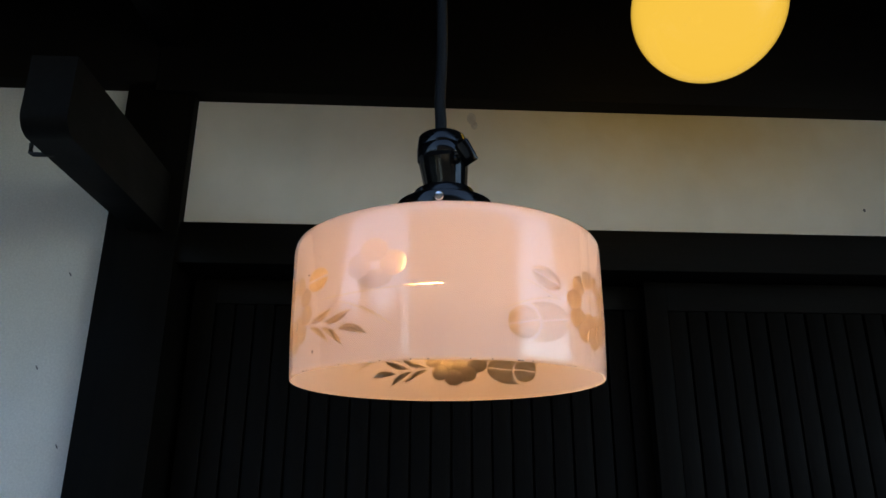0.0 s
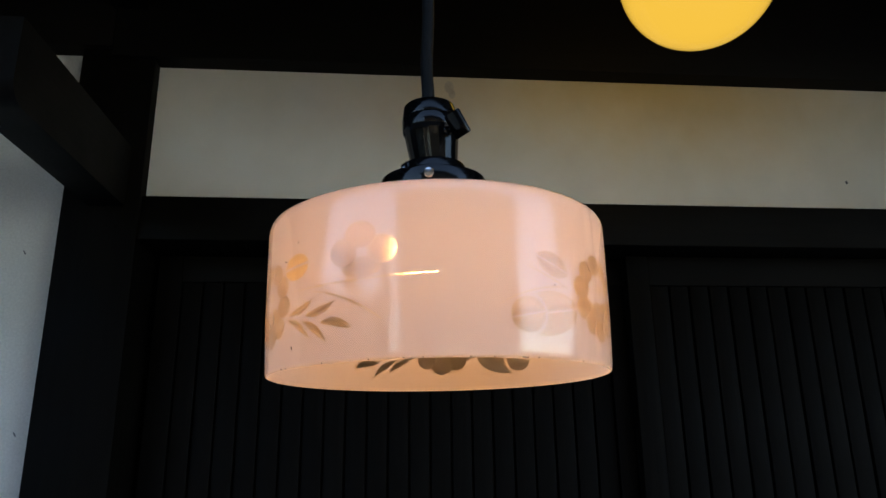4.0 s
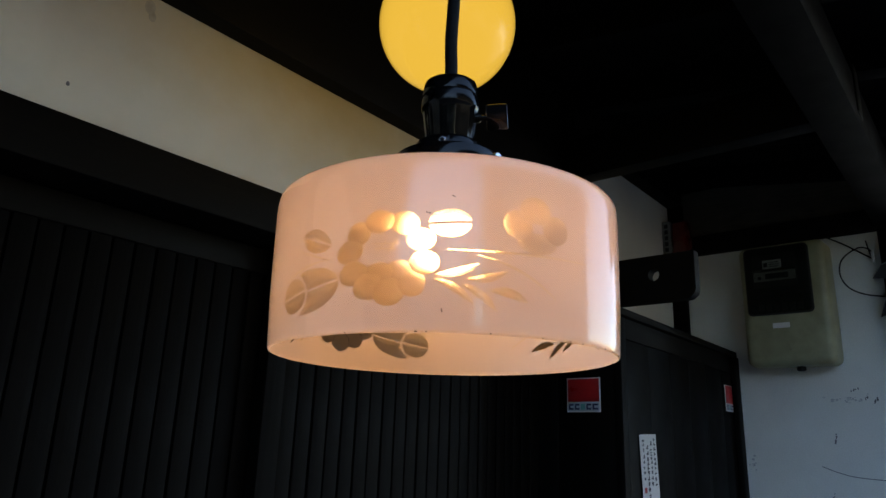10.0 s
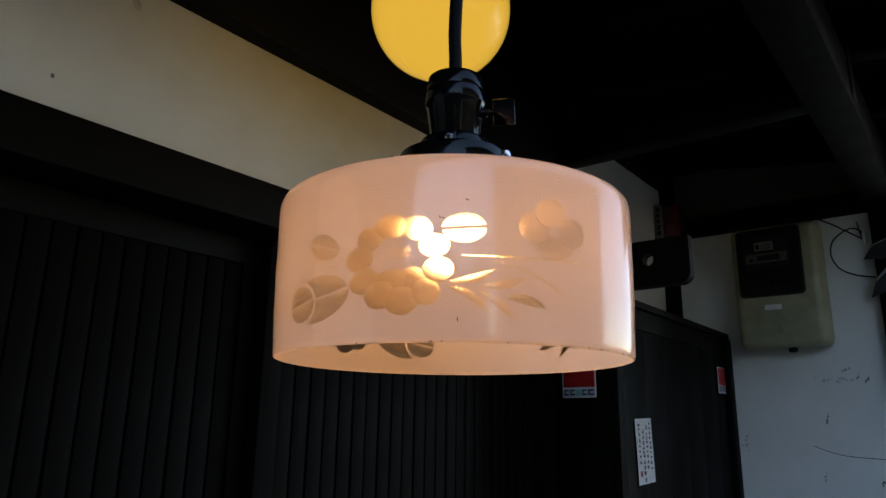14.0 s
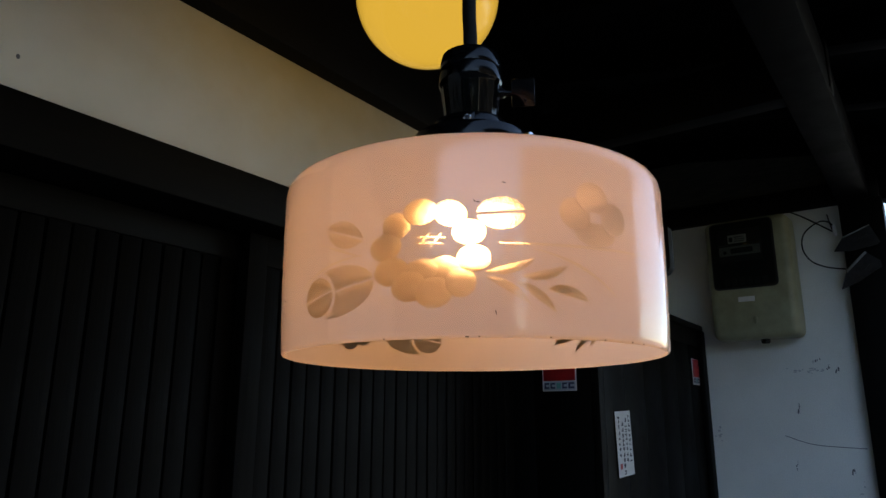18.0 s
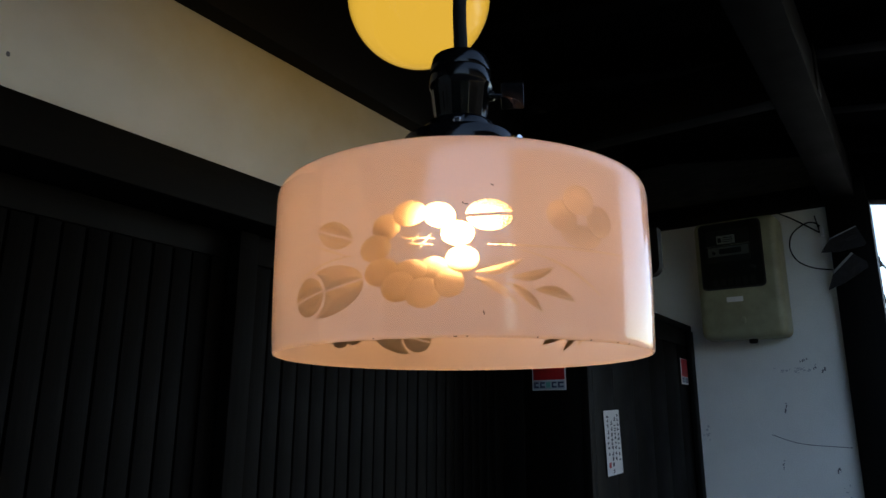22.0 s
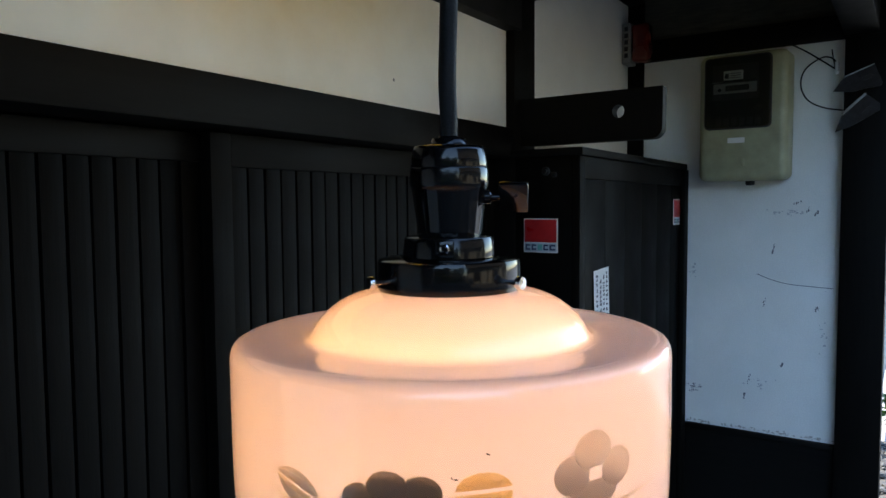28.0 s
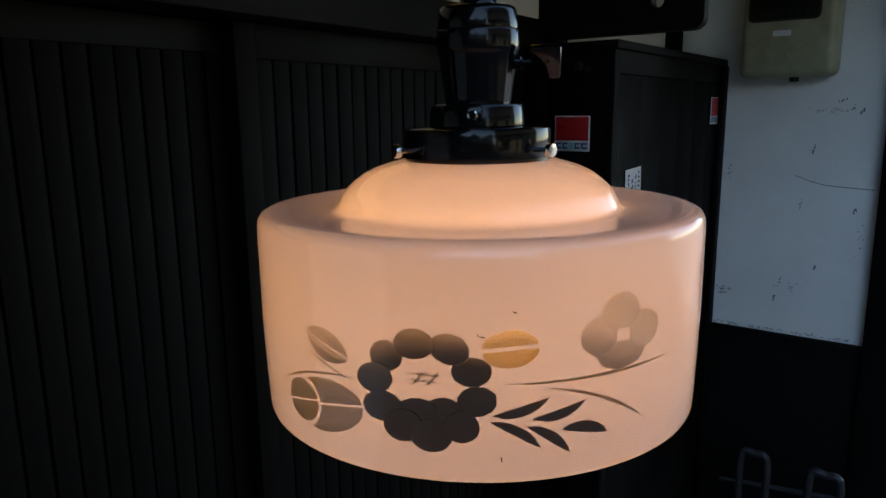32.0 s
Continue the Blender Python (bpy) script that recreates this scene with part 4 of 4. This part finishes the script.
for nm, own, d, depth in fields:
    def place(i, j, d=d, depth=depth):
        i0, j0 = min(int(i), d.shape[0] - 2), min(int(j), d.shape[1] - 2)
        fi, fj = i - i0, j - j0
        v = (d[i0, j0] * (1 - fi) + d[i0 + 1, j0] * fi) * (1 - fj) + (d[i0, j0 + 1] * (1 - fi) + d[i0 + 1, j0 + 1] * fi) * fj
        k = min(max(-v / 5.0, 0), 1)
        return on_shade(i, j, 0.85 * depth / 1000 * (1 - (1 - k) ** 2))
    vs, fs = clipped(own, place)
    if not fs:
        continue
    me = bpy.data.meshes.new(nm)
    me.from_pydata(vs, [], fs)
    me.materials.append(CUT_COARSE if nm == "leaf_half" and vs[0][1] < -0.07 else CUT_PALE if nm in ("bud", "bud_leaf", "leaf_half", "stem", "stamen") else CUT_SOFT if nm == "blossom_petal" else CUT)
    me.polygons.foreach_set("use_smooth", [True] * len(fs))
    plain = me
    if me.materials[0] is CUT_COARSE:
        plain = me.copy()
        plain.materials[0] = CUT_PALE
    for k in range(3):
        o = part(nm, me if k == 0 else plain, None, shade)
        o.rotation_euler = (0, 0, 2 * math.pi / 3 * k)

for a, z, h, tilt in ((-141.8, 0.012, 0.0013, 0.2), (-145.6, 0.0690, 0.0011, 1.5), (-146.4, 0.0697, 0.0006, 0.4), (-139.4, 0.0797, 0.0010, 1.2), (-60, 0.045, 0.0004, 0), (150, 0.03, 0.0005, 0.3)):
    part("seed", turned(lathe([(0.0002, -h), (0.00035, 0), (0.00015, h)], 8), Matrix.Rotation(radians(a), 4, "Z") @ Matrix.Translation((wall_radius(z * 1000) + 0.0001, 0, z)) @ Matrix.Rotation(tilt, 4, "X")), FLECK, shade)
rng = random.Random(12)
for _ in range(16):
    a = rng.uniform(-170, -20)
    part("rim_chip", turned(lathe([(0.0004, -0.0003), (0.0006, 0.0002), (0.0001, 0.0005)], 6), Matrix.Rotation(radians(a), 4, "Z") @ Matrix.Translation((0.1246, 0, 0.0001))), FLECK, shade)

# bulb and black fittings, hanging a little askew from the cord
TILT = Matrix.Translation((0, 0, 0.160)) @ Matrix.Rotation(radians(1.2), 4, "X") @ Matrix.Rotation(radians(-2.0), 4, "Y") @ Matrix.Translation((0, 0, -0.160))
SHEAR = Matrix(((1, 0, -0.047, 0.047 * 0.130), (0, 1, -0.028, 0.028 * 0.130), (0, 0, 1, 0), (0, 0, 0, 1)))
LEAN = SHEAR @ TILT
SEATED = Matrix.Translation((-0.0017, -0.0009, 0)) @ HANG


def fitting(nm, bm, m, parent, label="", how=LEAN):
    return part(nm, turned(bm, how), m, parent, label)


fitting("bulb", turned(lathe([(0.0125, 0.024), (0.019, 0.0195), (0.0255, 0.010), (0.0275, -0.002), (0.025, -0.014), (0.018, -0.0225), (0.009, -0.027), (0.0008, -0.028)], 28), Matrix.Translation((0, 0, 0.091))), BULB, lamp, "round frosted bulb, glowing warm")
# unseen sleeve, added to block bulb light that would overbrighten the dome
fitting("neck_shield", lathe([(0.0246, 0.1018), (0.0254, 0.1030), (0.0235, 0.1085), (0.0190, 0.1150)], 28, closed=True), GREYWHITE, lamp, "added plastic sleeve shielding the dome from the bulb")
fitting("lamp_holder", lathe([(0.0175, 0.1068), (0.0212, 0.1068), (0.0222, 0.109), (0.0212, 0.134)], 32), BAKELITE, lamp, "black lamp holder over the bulb")
fitting("fitter_ring", lathe([(0.030, 0.1345), (0.0400, 0.1345), (0.0417, 0.1352), (0.0422, 0.1368), (0.0423, 0.1505), (0.0417, 0.1528), (0.0395, 0.1535), (0.026, 0.1538)], 96), BAKELITE, lamp, "black bakelite shade ring", SEATED)
fitting("collar", lathe([(0.0262, 0.1537), (0.0271, 0.1543), (0.0271, 0.157), (0.0264, 0.1643), (0.0258, 0.1658), (0.0240, 0.1663), (0.0185, 0.1665)], 96), BAKELITE, lamp, "black bakelite collar", SEATED)
boss = fitting("boss", turned(box(0.020, 0.0276, -0.0052, 0.0052, 0.1550, 0.1652, 0.0010), Matrix.Rotation(radians(-151), 4, "Z")), BAKELITE, lamp, "", SEATED)
fitting("rivet", turned(lathe([(0.0016, 0.0), (0.0028, 0.0), (0.0028, 0.0012), (0.002, 0.0016), (0.0014, 0.0008), (0.0014, 0.0)], 18, closed=True), Matrix.Rotation(radians(-151), 4, "Z") @ Matrix.Translation((0.0275, 0, 0.1602)) @ Matrix.Rotation(radians(90), 4, "Y")), CHROME, boss, "small bright hollow rivet", SEATED)
flutes = lambda a, k: 1 - (0.016 * abs(math.sin(a * 11)) if 1 <= k <= 4 else 0)
fitting("socket", lathe([(0.0186, 0.1664), (0.0190, 0.1688), (0.0200, 0.1768), (0.0211, 0.185), (0.0219, 0.1918), (0.0225, 0.1945), (0.0231, 0.1953), (0.0233, 0.1968), (0.0231, 0.2050), (0.0227, 0.2060), (0.0220, 0.2062)], 132, flutes), BAKELITE, lamp, "fluted black bakelite socket")
fitting("socket_cap", lathe([(0.0225, 0.2063), (0.0226, 0.2072), (0.0220, 0.2115), (0.0211, 0.2160), (0.0206, 0.2174), (0.0196, 0.2182), (0.0125, 0.2190), (0.0106, 0.2193), (0.0100, 0.2218), (0.0092, 0.2226), (0.0060, 0.2230), (0.0052, 0.2240)], 64), BAKELITE, lamp, "smooth black socket cap")
tip = LEAN @ Vector((0, 0, 0.2235))
cordpts = bend([tip, tip + Vector((-0.0004, -0.0002, 0.012)), tip + Vector((-0.0012, 0.0, 0.035)), tip + Vector((0.0004, -0.0004, 0.085)), tip + Vector((0, 0, 0.16)), tip + Vector((0.0003, 0, 0.4)), tip + Vector((0, 0, 0.84))], 10)
part("cord", tube(cordpts, 0.0052, 14), RUBBER, lamp, "black round cord")
for a in (-98, 29, 157):
    rm = Matrix.Rotation(radians(a), 4, "Z") @ Matrix.Translation((0.041, 0, 0.1418)) @ Matrix.Rotation(radians(90), 4, "Y")
    sc_ = fitting("thumb_screw", turned(lathe([(0.0014, 0), (0.0014, 0.0088), (0.0016, 0.0091)], 12), rm), CHROME, lamp, "small bright thumb screw", SEATED)
    fitting("screw_head", turned(lathe([(0.0024, 0.009), (0.0036, 0.0093), (0.0038, 0.0100), (0.0038, 0.0120), (0.0034, 0.0126), (0.0002, 0.0128)], 18), rm), CHROME, sc_, "", SEATED)
km = Matrix.Rotation(radians(-63), 4, "Z") @ Matrix.Translation((0.021, 0, 0.1885))
key = fitting("switch_key", turned(lathe([(0.0040, 0), (0.0040, 0.003), (0.0024, 0.004), (0.0021, 0.010)], 18), km @ Matrix.Rotation(radians(90), 4, "Y")), BAKELITE, lamp, "black switch key")
fitting("paddle", turned(box(0.0082, 0.0252, -0.0022, 0.0022, -0.0098, 0.0098, 0.0013), km @ Matrix.Rotation(radians(30), 4, "X")), BAKELITE, key)
fitting_top = Matrix.Translation((tip.x, tip.y, 1.075))
part("ceiling_rose", turned(lathe([(0.03, 0.0), (0.032, -0.012), (0.02, -0.028), (0.006, -0.034)], 28), fitting_top), BAKELITE, lamp)

# ---- globe lamp ----
gl_ = thing("globe_lamp", "yellow glowing glass globe lamp under the eaves", "lamp", at=(0.449, 0.379, 0.670))
sph = bmesh.new()
bmesh.ops.create_icosphere(sph, subdivisions=5, radius=0.1225)
part("globe", sph, GLOBE, gl_, "yellow glowing glass globe")
part("fitter", lathe([(0.036, 0.112), (0.045, 0.114), (0.046, 0.135), (0.034, 0.148), (0.012, 0.155)], 36), BAKELITE, gl_, "black fitter")
part("cord", tube([(0, 0, 0.15), (0, 0, 0.25), (0, 0, 0.44)], 0.005, 10), RUBBER, gl_)

# ---- street ----
op = thing("opposite_house", "two-storey house across the lane, dark boards over pale plaster", "house", at=(2.0, -9.0, FLOOR - 0.16))
part("wall", box(-7.0, 7.5, -5.0, 0, 0, 3.3), PALEWALL, op, "sunlit pale plastered ground floor")
part("upper_wall", box(-7.05, 7.55, -5.0, 0.05, 3.3, 6.4), STREETWALL, op, "dark boarded upper floor")
part("roof", turned(box(-7.8, 8.3, -6.2, 0.9, 0, 0.16, 0.02), Matrix.Translation((0, 0, 6.3)) @ Matrix.Rotation(radians(-12), 4, "X")), TILE, op)
part("lower_eave", box(-7.3, 7.8, 0.05, 0.85, 3.25, 3.37, 0.01), TILE, op)
for x in (-6.6, -4.9, -3.1, -1.0, 0.6, 2.7, 4.2, 6.0, 7.3):
    part("post", box(x - 0.12, x + 0.12, 0.0, 0.1, 0, 3.25, 0.01), WOOD_Z, op)
for x, w in ((-4.0, 0.65), (1.65, 0.8), (5.1, 0.7)):
    wd = part("window", box(x - w, x + w, 0.0, 0.06, 0.5, 2.3, 0.01), WOOD_X, op)
    part("pane", box(x - w + 0.06, x + w - 0.06, 0.06, 0.068, 0.56, 2.24), BLACK, wd)

# unseen house, made tall so that it keeps the sun off the lane
nb_ = thing("unseen_neighbour", "unseen dark house along the lane, tall to block the sun", "house", at=(-7.0, 0.6, FLOOR - 0.16))
part("wall", box(-5.0, 0, -1.5, 3.0, 0, 7.4), STREETWALL, nb_)
part("roof", turned(box(-5.5, 0.5, -2.0, 3.4, 0, 0.14, 0.02), Matrix.Translation((0, 0, 7.4)) @ Matrix.Rotation(radians(8), 4, "X")), TILE, nb_)

# unseen house, added to cut the low western sky off the side wall
eh = thing("lane_end_blocker", "unseen dark house added to block low light down the lane", "house", at=(-19.0, -4.0, FLOOR - 0.16))
part("wall", box(-5.0, 0, -6.0, 3.2, 0, 5.2), STREETWALL, eh)
part("roof", turned(box(-5.6, 0.6, -6.6, 3.8, 0, 0.14, 0.02), Matrix.Translation((0, 0, 5.2)) @ Matrix.Rotation(radians(6), 4, "X")), TILE, eh)

fence = thing("panel_fence", "pale grey sheet panel beside the lane", "fence", at=(7.2, -0.02, FLOOR - 0.16))
part("panel", box(-1.5, 1.5, -0.02, 0.02, 0.12, 1.7, 0.005), PALEPANEL, fence)
for x in (-1.48, 1.48):
    part("post", box(x - 0.03, x + 0.03, -0.03, 0.03, 0, 1.75, 0.005), STEEL, fence)


def bush(at, h, w, n, seed):
    b = thing("bush", "leafy bright green bush in the sun", "bush", at=at)
    rg = random.Random(seed)
    part("stems", tube(bend([(0, 0, 0), (0.05, 0.03, h * 0.3), (0.02, -0.04, h * 0.7)]), lambda t: 0.04 * (1 - 0.7 * t), 7), BARK, b)
    vs, fs = [], []
    for _ in range(n):
        t, a = rg.random(), rg.uniform(0, 2 * math.pi)
        rr = w * math.sqrt(rg.random()) * (1 - 0.5 * t) * (0.8 + 0.3 * math.sin(5 * a + 7 * t))
        c = Vector((rr * math.cos(a), rr * math.sin(a), h * (0.12 + 0.9 * t)))
        m = Euler((rg.uniform(-0.9, 0.9), rg.uniform(-0.9, 0.9), rg.uniform(0, 6.3))).to_matrix()
        ln = rg.uniform(0.05, 0.11) * (1.5 if h > 2.9 else 1)
        base = len(vs)
        vs += [c + m @ Vector(q) * ln for q in ((-1, 0, 0), (-0.2, 0.32, 0.08), (1, 0, -0.1), (-0.2, -0.32, 0.08))]
        fs.append((base, base + 1, base + 2, base + 3))
    me_ = bpy.data.meshes.new("foliage")
    me_.from_pydata(vs, [], fs)
    me_.materials.append(LEAF)
    part("foliage", me_, None, b)
    return b


# unseen western row, added to darken the shade's reflections and hide low sky
for q, h_, w_, k_ in (((-7.9, -2.2), 3.2, 1.1, 21), ((-7.2, -4.0), 3.7, 1.3, 22), ((-6.1, -5.6), 3.0, 1.0, 23), ((-4.9, -6.6), 3.5, 1.2, 24), ((-7.9, -3.1), 2.9, 1.2, 25), ((-6.8, -4.8), 3.2, 1.2, 26), ((-5.6, -6.3), 3.1, 1.1, 27)):
    bush((*q, FLOOR - 0.16), h_, w_, 2400, k_)
bush((10.2, -0.1, FLOOR - 0.16), 2.7, 0.9, 2600, 3)
bush((11.6, -0.9, FLOOR - 0.16), 2.5, 0.9, 2200, 5)
bush((6.4, -0.32, FLOOR - 0.16), 0.42, 0.3, 500, 8)

rng = random.Random(31)
gv, gf = [], []
for _ in range(420):
    c, r = Vector((rng.uniform(4.3, 5.85), rng.uniform(-0.75, 0.25), FLOOR - 0.15)), rng.uniform(0.02, 0.055)
    m = Euler((rng.uniform(-0.4, 0.4), rng.uniform(-0.4, 0.4), rng.uniform(0, 6.3))).to_matrix() @ Matrix.Diagonal((1.0, rng.uniform(0.6, 0.9), rng.uniform(0.45, 0.7)))
    base = len(gv)
    gv += [c + m @ Vector(q) * r for q in ((1, 0, 0), (0, 1, 0), (-1, 0, 0), (0, -1, 0), (0.5, 0.5, 0.7), (-0.5, 0.5, 0.8), (-0.5, -0.5, 0.7), (0.5, -0.5, 0.8), (0, 0, -0.5))]
    gf += [tuple(base + i for i in f) for f in ((0, 1, 4), (1, 5, 4), (1, 2, 5), (2, 6, 5), (2, 3, 6), (3, 7, 6), (3, 0, 7), (0, 4, 7), (4, 5, 6, 7), (1, 0, 8), (2, 1, 8), (3, 2, 8), (0, 3, 8))]
me = bpy.data.meshes.new("pebbles")
me.from_pydata(gv, [], gf)
me.materials.append(PEBBLE)
tagged(new("pebbles", me), "loose grey pebbles along the house", "pebbles", kind="stuff")

pole = thing("utility_pole", "pale grey utility pole with service wires", "pole", at=(5.6, 0.05, FLOOR - 0.16))
part("shaft", lathe([(0.06, 0), (0.055, 4.6)], 20), STEEL, pole)
part("insulator", turned(lathe([(0.012, 0), (0.03, 0.01), (0.03, 0.03), (0.014, 0.05), (0.02, 0.07), (0.003, 0.09)], 14), Matrix.Translation((0.0, -0.1, 2.75))), IRON, pole)
part("wire", tube(bend([(0, -0.06, 2.7), (0, -0.12, 2.45), (0, -0.16, 2.1), (0, -0.3, 1.95)]), 0.008, 6), RUBBER, pole)
part("wire", tube(bend([(0, -0.1, 2.8), (3, -0.5, 2.7), (9, -1.5, 2.75)]), 0.008, 6), RUBBER, pole)
